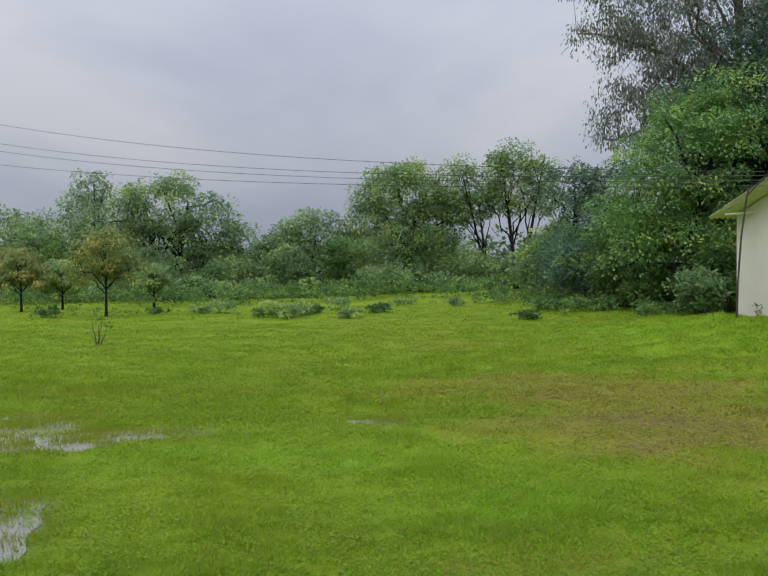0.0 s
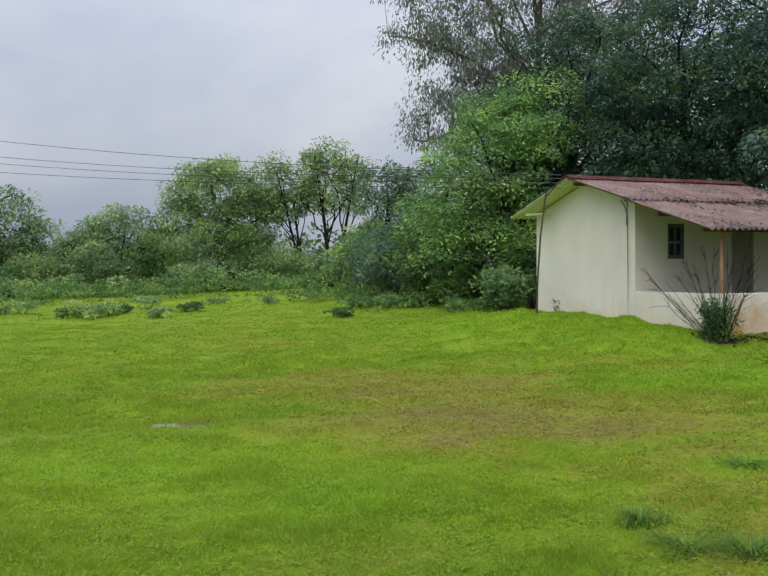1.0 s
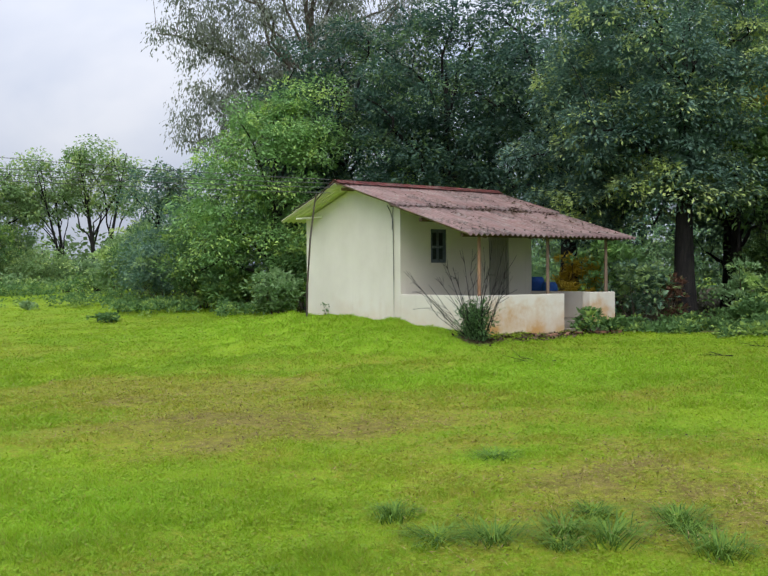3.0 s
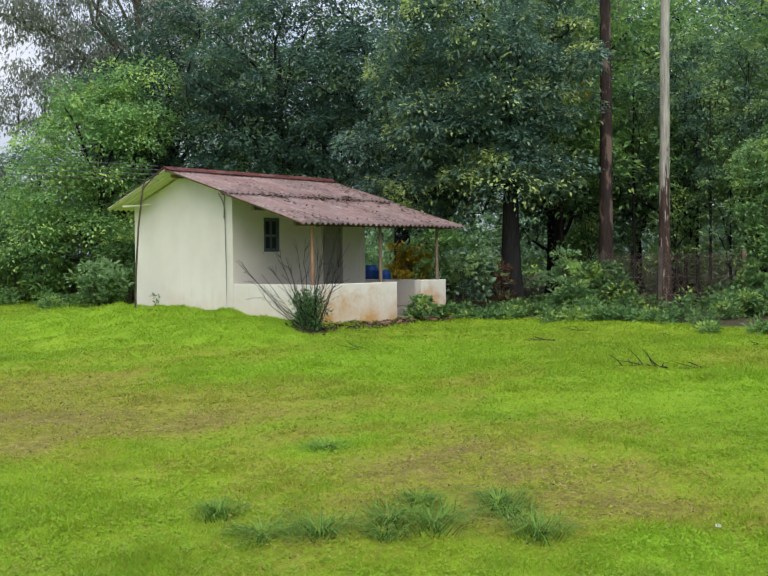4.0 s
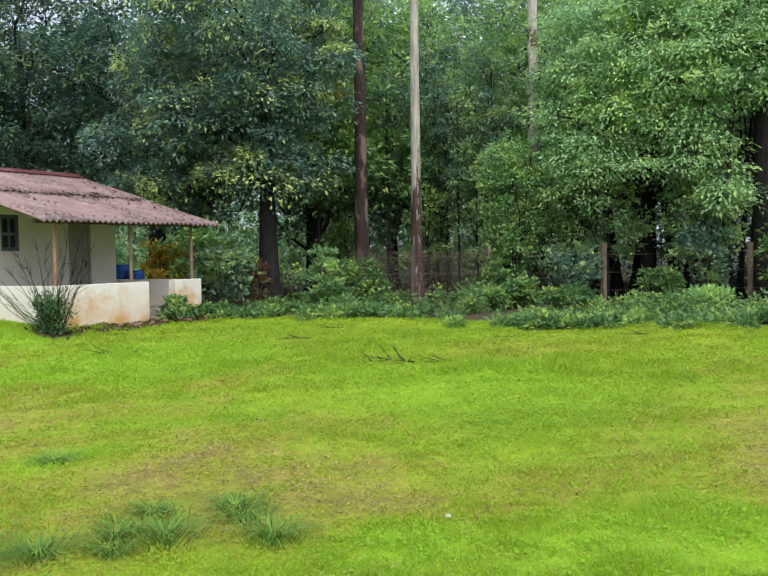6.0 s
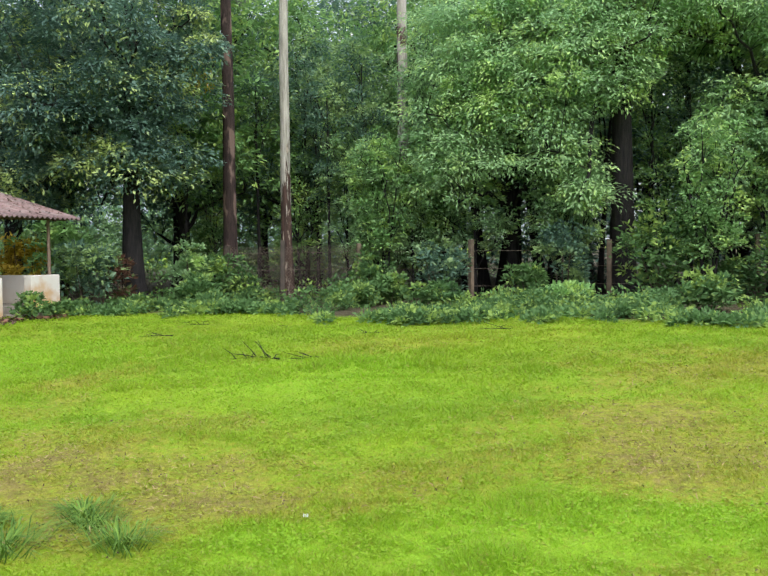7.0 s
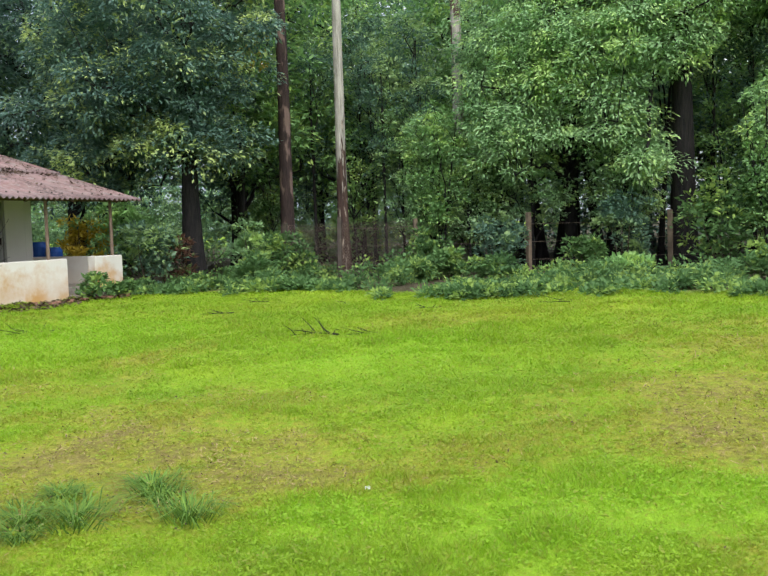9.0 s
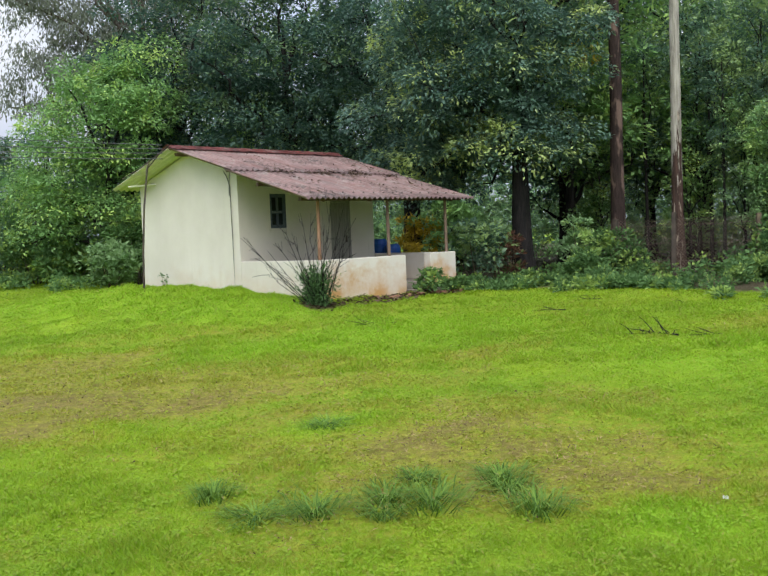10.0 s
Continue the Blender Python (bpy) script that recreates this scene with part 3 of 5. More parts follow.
# standing rainwater in the hollows
for cx, cy, sx, sy in PUDDLES:
    bm = bmesh.new()
    bmesh.ops.create_circle(bm, cap_ends=True, segments=28, radius=1.0)
    zz = float(np.mean([gz(cx + sx * 0.5 * i, cy + sy * 0.5 * j) for i in (-1, 0, 1) for j in (-1, 0, 1)])) + 0.011
    for v in bm.verts:
        an = math.atan2(v.co.y, v.co.x)
        k = 1 + 0.2 * math.sin(3 * an + cx) + 0.12 * math.sin(7 * an + 2 * cy)
        v.co = Vector((cx + v.co.x * sx * 1.25 * k, cy + v.co.y * sy * 1.25 * k, zz))
    tagged(part("puddle", bm, M_WATER), "shallow rain puddle lying in the short grass", "puddle", "puddles in the lawn")


def blades(name, label, count, d0, d1, az0, az1, seed, height, width):
    """Grass blades, thinning out and widening with the distance from the middle of the lawn's near side."""
    rng = np.random.default_rng(seed)
    d = d0 * (d1 / d0) ** rng.uniform(0, 1, count)
    az = np.radians(rng.uniform(az0, az1, count))
    x, y = -12.4 + d * np.sin(az), -15.8 + d * np.cos(az)
    w, wt, lt = wear(x, y), wet(x, y), litter(x, y)
    inside = (x > -0.02) & (x < 4.3) & (y > -2.45) & (y < 3.8)
    clump = 0.6 * vnoise(x * 5.5, y * 5.5, 21) + 0.4 * vnoise(x * 13, y * 13, 22)
    ok = (clump > rng.uniform(-0.1, 0.5, count)) & (rng.uniform(0, 1, count) > 0.62 * w + 0.3 * np.clip(w - 0.5, 0, 1) + 0.12 * wt) & (lt < 0.4) & ~inside
    x, y, d, w, wt, clump = x[ok], y[ok], d[ok], w[ok], wt[ok], clump[ok]
    n = len(x)
    z = ground_z(x, y)
    h = height * rng.uniform(0.5, 1.35, n) * (0.45 + 1.1 * clump) * (1.25 - 0.8 * w) * (1 + 0.5 * bell(x, y, -0.8, 2.8, 1.6, 2.8) + 0.2 * np.minimum(sum(bell(x, y, *p) for p in LUSH[:3]), 1.0))
    h = h * (0.55 + 0.9 * vnoise(x * 1.9, y * 1.9, 8) ** 1.6) * np.clip(1.25 - d / 34, 0.6, 1.0)
    wd = width * (d / 5) ** 0.6 * rng.uniform(0.7, 1.3, n)
    a = rng.uniform(0, 2 * np.pi, n)
    side = np.stack([np.cos(a), np.sin(a), 0 * a], 1) * wd[:, None] * 0.5
    b = rng.uniform(0, 2 * np.pi, n)
    lean = np.stack([np.cos(b), np.sin(b), 0 * b], 1) * (h * rng.uniform(0.3, 1.5, n))[:, None]
    base = np.stack([x, y, z - 0.006], 1)
    v = np.stack([base - side, base + side, base + lean + np.stack([0 * h, 0 * h, h], 1)], 1).reshape(-1, 3)
    f = np.arange(n * 3).reshape(-1, 3)
    ob = part_mesh(name, tri_mesh(name, v, f, False, (("wear", np.repeat(w, 3)), ("wet", np.repeat(wt, 3)), ("lush", np.repeat(lush(x, y), 3)))), M_BLADE)
    return tagged(ob, label, "grass", kind="stuff")


blades("grass", "short bright green monsoon grass covering the field", 900000, 3.6, 30.0, -16, 102, 3, 0.033, 0.0070)
blades("grass", "soft green grass over the far side of the field", 600000, 11.0, 40.0, -16, 102, 4, 0.048, 0.0120)


def lawn_leaves(count, seed):
    """Small flat-lying leaves of the lawn, clover and broad grass."""
    rng = np.random.default_rng(seed)
    d = 3.6 * (30 / 3.6) ** rng.uniform(0, 1, count)
    az = np.radians(rng.uniform(-16, 102, count))
    x, y = -12.4 + d * np.sin(az), -15.8 + d * np.cos(az)
    w, wt = wear(x, y), wet(x, y)
    clump = 0.5 * vnoise(x * 4, y * 4, 25) + 0.5 * vnoise(x * 10, y * 10, 26)
    ok = (clump > rng.uniform(0.25, 0.7, count)) & (litter(x, y) < 0.3) & (rng.uniform(0, 1, count) > 0.6 * w + 0.5 * wt)
    x, y, d, w, wt, clump = x[ok], y[ok], d[ok], w[ok], wt[ok], clump[ok]
    n = len(x)
    k = ((d / 5) ** 0.6)[:, None]
    p = np.stack([x, y, ground_z(x, y) + rng.uniform(0.008, 0.03, n) * (0.5 + clump)], 1)
    up = np.tile(np.array([[0, 0, 1.0]]), (n, 1))
    dr = unit(rng.normal(0, 1, (n, 3)) * np.array([[1, 1, 0.25]]))
    v, f = leaves(rng, p, up, dr, 0.030 * k, 0.015 * k, 0.3)
    at4 = (("wear", np.repeat(w * 0.6, 4)), ("wet", np.repeat(wt, 4)), ("lush", np.repeat(lush(x, y), 4)))
    tagged(part_mesh("lawn_leaves", tri_mesh("lawn_leaves", v, f, False, at4), M_BLADE), "small broad grass leaves lying in the lawn", "grass", kind="stuff")


lawn_leaves(280000, 6)


def reeds():
    """Thin grass standing in the puddles."""
    rng = np.random.default_rng(7)
    pts = []
    for cx, cy, sx, sy in PUDDLES:
        n = int(5200 * sx * sy)
        pts.append(np.stack([rng.normal(cx, sx * 0.75, n), rng.normal(cy, sy * 0.8, n)], 1))
    x, y = np.concatenate(pts).T
    keep = vnoise(x * 2.6, y * 2.6, 27) > 0.36
    x, y = x[keep], y[keep]
    n = len(x)
    h = rng.uniform(0.03, 0.10, n)
    a = rng.uniform(0, 2 * np.pi, n)
    side = np.stack([np.cos(a), np.sin(a), 0 * a], 1) * 0.006
    base = np.stack([x, y, ground_z(x, y) - 0.01], 1)
    tip = base + np.stack([rng.normal(0, 0.02, n), rng.normal(0, 0.02, n), h + 0.02], 1)
    v = np.stack([base - side, base + side, tip], 1).reshape(-1, 3)
    w = np.repeat(rng.uniform(0.1, 0.7, n), 3)
    me = tri_mesh("reeds", v, np.arange(n * 3).reshape(-1, 3), False, (("wear", w), ("wet", w * 0), ("lush", w * 0)))
    tagged(part_mesh("reeds", me, M_BLADE), "thin grass standing in the rain puddles", "grass", kind="stuff")


reeds()
# ---------------------------------------------------------------- the house
RIDGE_Y, RIDGE_Z, EAVE_Y, EAVE_Z, BACK_Y, BACK_Z = 1.72, 3.38, -2.66, 2.10, 4.06, 2.63
X0, X1 = -0.51, 4.60
house = thing("farm_house", "small cream-washed farm house with a maroon corrugated roof and verandah", "house", (0, 0, 0))


def roof_z(y):
    if y < RIDGE_Y:
        return EAVE_Z + (y - EAVE_Y) / (RIDGE_Y - EAVE_Y) * (RIDGE_Z - EAVE_Z)
    return BACK_Z + (BACK_Y - y) / (BACK_Y - RIDGE_Y) * (RIDGE_Z - BACK_Z)


def gable(x0, x1):
    """A side wall of the room whose top follows the roof."""
    bm = bmesh.new()
    prof = [(0.0, -0.1), (3.7, -0.1), (3.7, roof_z(3.7) - 0.05), (RIDGE_Y, roof_z(RIDGE_Y) - 0.06), (0.0, roof_z(0.0) - 0.05)]
    a = [bm.verts.new((x0, y, z)) for y, z in prof]
    b = [bm.verts.new((x1, y, z)) for y, z in prof]
    bm.faces.new(a)
    bm.faces.new(b[::-1])
    for i in range(5):
        j = (i + 1) % 5
        bm.faces.new((a[j], a[i], b[i], b[j]))
    bmesh.ops.recalc_face_normals(bm, faces=bm.faces)
    return bm


part("wall", gable(0.0, 0.2), M_WALL, house, "cream limewashed gable wall, stained at its foot")
part("wall", gable(3.88, 4.08), M_WALL, house)
part("wall", boxes((0.2, 3.88, 3.5, 3.698, -0.1, roof_z(3.6) - 0.06)), M_WALL, house)


def pierced(xl, zl, holes, y0, y1):
    """A wall between y0 and y1 on a grid of lines, with cells left open."""
    bm = bmesh.new()
    solid = {(i, k) for i in range(len(xl) - 1) for k in range(len(zl) - 1)} - set(holes)
    for i, k in solid:
        a, b, c, d = xl[i], xl[i + 1], zl[k], zl[k + 1]
        bm.faces.new([bm.verts.new(p) for p in ((a, y0, c), (b, y0, c), (b, y0, d), (a, y0, d))])
        bm.faces.new([bm.verts.new(p) for p in ((a, y1, d), (b, y1, d), (b, y1, c), (a, y1, c))])
        for di, dk, q in ((-1, 0, ((a, c), (a, d))), (1, 0, ((b, d), (b, c))), (0, -1, ((b, c), (a, c))), (0, 1, ((a, d), (b, d)))):
            if (i + di, k + dk) not in solid:
                (p, r), (s, u) = q
                bm.faces.new([bm.verts.new(w) for w in ((p, y0, r), (s, y0, u), (s, y1, u), (p, y1, r))])
    bmesh.ops.remove_doubles(bm, verts=bm.verts, dist=0.001)
    bmesh.ops.recalc_face_normals(bm, faces=bm.faces)
    return bm


WX0, WX1, WZ0, WZ1, DX0, DX1, DZ1, FZ = 0.87, 1.34, 1.58, 2.33, 2.66, 3.32, 2.2, 0.30
part("wall", pierced([0.2, WX0, WX1, DX0, DX1, 3.88], [0.0, FZ, WZ0, DZ1, WZ1, 2.80], [(1, 2), (1, 3), (3, 1), (3, 2)], 0.004, 0.2), M_WALL, house)
part("room_floor", boxes((0.2, 3.88, 0.2, 3.5, 0.0, 0.5)), M_FLOOR, house)
part("verandah_floor", boxes((0.12, 4.08, -2.28, 0.0, -0.1, FZ), bevel=0.01), M_FLOOR, house, "grey cement verandah floor")
part("step", boxes((2.53, 3.33, -2.75, -2.3, -0.1, 0.16), bevel=0.015), M_FLOOR, house)

# low verandah walls, rounded with many coats of wash
PH = 0.90
part("parapet", boxes((0.0, 0.14, -2.28, -0.002, -0.1, PH), bevel=0.018), M_WALL, house)
part("parapet", boxes((0.0, 2.52, -2.42, -2.282, -0.1, PH - 0.001), bevel=0.018), M_WALL_SPLASHED, house, "low cream parapet with orange earth stains")
part("parapet", boxes((4.06, 4.199, -2.218, -0.01, -0.1, PH), bevel=0.018), M_WALL, house)
part("parapet", boxes((3.33, 4.2, -2.42, -2.22, -0.1, PH + 0.01), bevel=0.018), M_WALL_SPLASHED, house, "low cream parapet with orange earth stains")

for px in (0.10, 2.075, 3.965):
    bm = bmesh.new()
    bmesh.ops.create_cone(bm, cap_ends=True, segments=10, radius1=0.038, radius2=0.032, depth=roof_z(-2.36) - PH - 0.06)
    bmesh.ops.translate(bm, verts=bm.verts, vec=(px, -2.35, (roof_z(-2.36) + PH - 0.06) / 2))
    part("post", bm, M_POST if px < 1 else M_POST2, house, "round wooden verandah post")

# beams and rafters under the sheets
def sloped_bar(xa, xb, ya, yb, drop, thick):
    bm = bmesh.new()
    vs = box(bm, xa, xb, ya, yb, 0, 1)
    for v in vs:
        v.co.z = roof_z(v.co.y) - drop - (thick if v.co.z < 0.5 else 0)
    return bm


part("beam", boxes((X0 + 0.15, X1 - 0.1, -2.40, -2.32, roof_z(-2.36) - 0.13, roof_z(-2.36) - 0.045)), M_BEAM, house)
part("beam", boxes((X0 + 0.1, X1 - 0.1, -1.2, -1.13, roof_z(-1.2) - 0.12, roof_z(-1.2) - 0.045)), M_BEAM, house)
part("beam", boxes((-0.16, 0.0, 0.08, 0.14, roof_z(0.1) - 0.12, roof_z(0.1) - 0.045)), M_BEAM, house)
part("beam", boxes((X0 + 0.2, 0.0, 1.68, 1.76, RIDGE_Z - 0.13, RIDGE_Z - 0.06)), M_POST2, house)
for rx in (0.1, 1.4, 2.7, 4.0):
    part("rafter", sloped_bar(rx, rx + 0.06, -2.5, -0.01, 0.046, 0.07), M_BEAM, house)


def sheet(xa, xb, ya, yb, lift, pitch=0.146, amp=0.024, skew=0.0):
    """One corrugated cement sheet between two heights of the slope, with its thickness."""
    n = int(round((xb - xa) / pitch)) * 6
    x = np.linspace(xa, xb, n + 1)
    wave = amp * np.cos((x - X0) / pitch * 2 * np.pi)
    y = np.linspace(ya, yb, 6)
    X, Y = np.meshgrid(x, y, indexing="ij")
    rz = np.array([roof_z(v) for v in y])
    Z = rz[None, :] + lift + wave[:, None] + skew * np.linspace(0, 1, n + 1)[:, None]
    top = np.stack([X, Y, Z], -1).reshape(-1, 3)
    low = top - np.array([0, 0, 0.009])
    a, b = np.meshgrid(np.arange(n), np.arange(5), indexing="ij")
    q = np.stack([a * 6 + b, (a + 1) * 6 + b, (a + 1) * 6 + b + 1, a * 6 + b + 1], -1).reshape(-1, 4)
    m = len(top)
    if ya < yb:
        f = [q, q[:, ::-1] + m]
    else:
        f = [q[:, ::-1], q + m]
    for k in (0, 5):
        e = np.stack([np.arange(n) * 6 + k, (np.arange(n) + 1) * 6 + k, (np.arange(n) + 1) * 6 + k + m, np.arange(n) * 6 + k + m], -1)
        f.append(e)
    for k in (0, n):
        e = np.stack([k * 6 + np.arange(5), k * 6 + np.arange(5) + 1, k * 6 + np.arange(5) + 1 + m, k * 6 + np.arange(5) + m], -1)
        f.append(e)
    return tri_mesh("roof_sheet", np.concatenate([top, low]), np.concatenate(f), False)


rngr = np.random.default_rng(4)
wsheet = 7 * 0.146
for c in range(5):
    xa = X0 + c * wsheet
    sk = float(rngr.uniform(-0.008, 0.008))
    part_mesh("roof_sheet", sheet(xa, xa + wsheet, -0.42 - float(rngr.uniform(0, 0.06)), RIDGE_Y, 0.034 + 0.004 * (c % 2), skew=sk), M_ROOF, house)
    part_mesh("roof_sheet", sheet(xa, xa + wsheet, EAVE_Y - float(rngr.uniform(-0.02, 0.03)), -0.22, 0.0 + 0.004 * (c % 2), skew=sk), M_ROOF, house)
    part_mesh("roof_sheet", sheet(xa, xa + wsheet, BACK_Y, RIDGE_Y, 0.006 + 0.004 * (c % 2)), M_SOFFIT, house, "cream-painted corrugated sheet")

# ridge capping in short overlapping red lengths, with bolts along the sheets
for c in range(5):
    xa = X0 - 0.03 + c * 1.03
    bm = bmesh.new()
    prof = [(-0.24, -0.035), (-0.10, 0.012), (-0.05, 0.05), (0.0, 0.066), (0.05, 0.05), (0.10, 0.012), (0.24, -0.04)]
    rows = []
    for x, g in ((xa, 0.006), (xa + 0.08, 0.006), (xa + 0.1, 0.0), (xa + 1.06, 0.0)):
        rows.append([bm.verts.new((x, RIDGE_Y + y, RIDGE_Z + 0.045 + z + g)) for y, z in prof])
    for r, s in zip(rows, rows[1:]):
        for i in range(6):
            bm.faces.new((r[i], s[i], s[i + 1], r[i + 1]))
    geo = bmesh.ops.solidify(bm, geom=list(bm.faces), thickness=0.01)
    part("ridge_cap", bm, M_RIDGE, house, "red ridge capping")
for yb in (-0.3, -2.35, 1.35):
    for k in range(17):
        bm = bmesh.new()
        bmesh.ops.create_cone(bm, cap_ends=True, segments=7, radius1=0.02, radius2=0.012, depth=0.03)
        xk = X0 + 0.146 * (2 * k + 1)
        bmesh.ops.translate(bm, verts=bm.verts, vec=(xk, yb, roof_z(yb) + 0.055 - (0.022 if yb < -2 else 0)))
        part("roof_bolt", bm, M_POLE, house)

def roof_litter():
    """Dead leaves caught on the lower sheets."""
    rng = np.random.default_rng(77)
    n = 900
    x = np.clip(X0 + 0.2 + 4.9 * rng.uniform(0, 1, n) ** 0.6, X0 + 0.1, X1 - 0.1)
    y = np.where(rng.uniform(0, 1, n) < 0.6, rng.normal(-0.5, 0.10, n), rng.uniform(-2.4, 1.4, n))
    keep = vnoise(x * 2.2, y * 2.2, 33) > 0.45
    x, y = x[keep], y[keep]
    z = np.array([roof_z(v) for v in y]) + 0.034 + np.where(y > -0.42, 0.03, 0)
    p = np.stack([x, y, z], 1)
    up = np.tile(np.array([[0, -0.28, 0.95]]), (len(p), 1))
    d = rng.normal(0, 1, (len(p), 3)) * np.array([[1, 1, 0.1]])
    v, f = leaves(rng, p, up, unit(d), 0.09, 0.05, 0.2)
    tagged(part_mesh("leaf_litter", tri_mesh("leaf_litter", v, f), M_LITTER), "dead brown leaves caught on the roof sheets", "leaf litter", kind="stuff")


roof_litter()

# window with two casements, and the plank door
win = part("window", boxes((WX0, WX0 + 0.05, 0.03, 0.11, WZ0, WZ1), (WX1 - 0.05, WX1, 0.03, 0.11, WZ0, WZ1), (WX0 + 0.05, WX1 - 0.05, 0.03, 0.11, WZ1 - 0.05, WZ1), (WX0 + 0.05, WX1 - 0.05, 0.03, 0.11, WZ0, WZ0 + 0.05)), M_WINDOW, house, "blue-grey painted wooden window")
xm = (WX0 + WX1) / 2
for a, b in ((WX0 + 0.05, xm - 0.002), (xm + 0.002, WX1 - 0.05)):
    for zc, zd in ((WZ0 + 0.05, 1.93), (1.935, WZ1 - 0.05)):
        part("casement", boxes((a, a + 0.028, 0.04, 0.08, zc, zd), (b - 0.028, b, 0.04, 0.08, zc, zd), (a + 0.028, b - 0.028, 0.04, 0.08, zd - 0.028, zd), (a + 0.028, b - 0.028, 0.04, 0.08, zc, zc + 0.028)), M_WINDOW, win)
        part("pane", boxes((a + 0.028, b - 0.028, 0.056, 0.062, zc + 0.028, zd - 0.028)), M_GLASS, win)
part("window_sill", boxes((WX0 - 0.04, WX1 + 0.04, -0.03, 0.03, WZ0 - 0.05, WZ0 - 0.002)), M_WALL, win)
door = part("door", boxes((DX0, DX0 + 0.06, 0.02, 0.12, FZ, DZ1), (DX1 - 0.06, DX1, 0.02, 0.12, FZ, DZ1), (DX0 + 0.06, DX1 - 0.06, 0.02, 0.12, DZ1 - 0.06, DZ1)), M_DOOR, house, "weathered grey plank door")
for k in range(5):
    w = (DX1 - DX0 - 0.12) / 5
    part("plank", boxes((DX0 + 0.06 + k * w + 0.003, DX0 + 0.06 + (k + 1) * w - 0.003, 0.055, 0.085, FZ + 0.01, DZ1 - 0.065)), M_DOOR, door)
for zc in (0.6, 1.25, 1.9):
    part("ledge", boxes((DX0 + 0.07, DX1 - 0.07, 0.035, 0.053, zc, zc + 0.09)), M_DOOR, door)
part("door_handle", boxes((DX1 - 0.16, DX1 - 0.14, 0.0, 0.034, 1.2, 1.36)), M_POLE, door, "dark iron door handle")

# conduit down the gable wall
tub = Tubes()
tub.add([(-0.03, 0.42, 2.84), (-0.03, 0.30, 2.70), (-0.028, 0.22, 2.5), (-0.028, 0.20, 1.4), (-0.028, 0.20, 0.22)], [0.010] * 5, 6)
tub.add([(-0.03, 0.20, 2.80), (-0.03, 0.23, 2.6), (-0.028, 0.25, 2.3)], [0.01] * 3, 5)
part_mesh("conduit", tub.mesh("conduit"), M_PIPE, house, "grey cable conduit down the wall")
tub = Tubes()
tub.add([(X0 + 0.05, 3.45, 2.68), (-0.2, 3.2, 2.70), (0.0, 3.0, 2.72)], [0.025] * 3, 8)
part_mesh("bracket", tub.mesh("bracket"), M_SOFFIT, house, "cream pipe bracket under the eave")

# row of loose bricks before the entrance
rngb = np.random.default_rng(8)
for k in range(9):
    x, y = 1.3 + 0.36 * k + float(rngb.uniform(-0.03, 0.03)), -2.82 - 0.2 * (k / 9) + float(rngb.uniform(-0.12, 0.12))
    ob = part("brick", boxes((-0.11, 0.11, -0.05, 0.05, -0.03, 0.045), bevel=0.006), M_BRICK)
    ob.matrix_world = pose(x, y, gz(x, y) + 0.005, float(rngb.uniform(-9, 9)), float(rngb.uniform(-9, 9)), float(rngb.uniform(-50, 50)))
    tagged(ob, "old red brick lying along the verandah edge", "brick", "loose bricks by the verandah")

# leaning pole with service wires at the back corner
pole = thing("service_pole", "thin rusty pole leaning against the eave, carrying cables", "pole", (-0.77, 2.55, gz(-0.77, 2.55)))
tub = Tubes()
zb = gz(-0.77, 2.55)
tub.add([(0, 0, -0.2), (0.03, -0.01, 0.8), (0.10, -0.03, 1.8), (0.2, -0.08, 2.75 - zb + 0.25), (0.24, -0.1, 3.2 - zb)], [0.024, 0.023, 0.021, 0.02, 0.018], 8)
part_mesh("shaft", tub.mesh("shaft"), M_POLE, pole)
tub = Tubes()
tub.add([(0.22, -0.1, 3.05 - zb), (0.24, -0.5, 3.3 - zb), (0.26, -0.9, 3.48 - zb)], [0.014] * 3, 6)
tub.add([(0.16, 0.9, 2.85 - zb), (0.22, 0.1, 3.1 - zb), (0.26, -0.9, 3.47 - zb)], [0.012] * 3, 6)
part_mesh("crossbar", tub.mesh("crossbar"), M_POLE, pole)

UP = (-26.0, 32.0)
upole = thing("utility_pole", "grey cement utility pole carrying overhead wires", "pole", (UP[0], UP[1], gz(*UP)))
bm = bmesh.new()
bmesh.ops.create_cone(bm, cap_ends=True, segments=10, radius1=0.17, radius2=0.1, depth=9.6)
bmesh.ops.translate(bm, verts=bm.verts, vec=(0, 0, 4.7))
part("shaft", bm, M_POLEC, upole)
for za in (8.3, 6.9):
    part("crossarm", boxes((-0.6, 0.6, -0.05, 0.05, za, za + 0.1)), M_POLE, upole)
for za, zb2, sag in ((9.6, 3.50, 0.78), (8.6, 3.42, 0.78), (8.2, 3.32, 0.75), (7.3, 3.2, 0.55)):
    u = np.linspace(0, 1, 40)
    a, b = np.array([UP[0], UP[1], za]), np.array([-0.52, 1.9, zb2])
    line = a[None] * (1 - u[:, None]) + b[None] * u[:, None]
    line[:, 2] -= sag * 4 * u * (1 - u)
    tub = Tubes()
    tub.add(line, [0.0075] * 40, 5)
    tagged(part_mesh("overhead_wire", tub.mesh("overhead_wire"), M_WIRE), "dark overhead wire sagging across the field", "wire", "overhead wires")

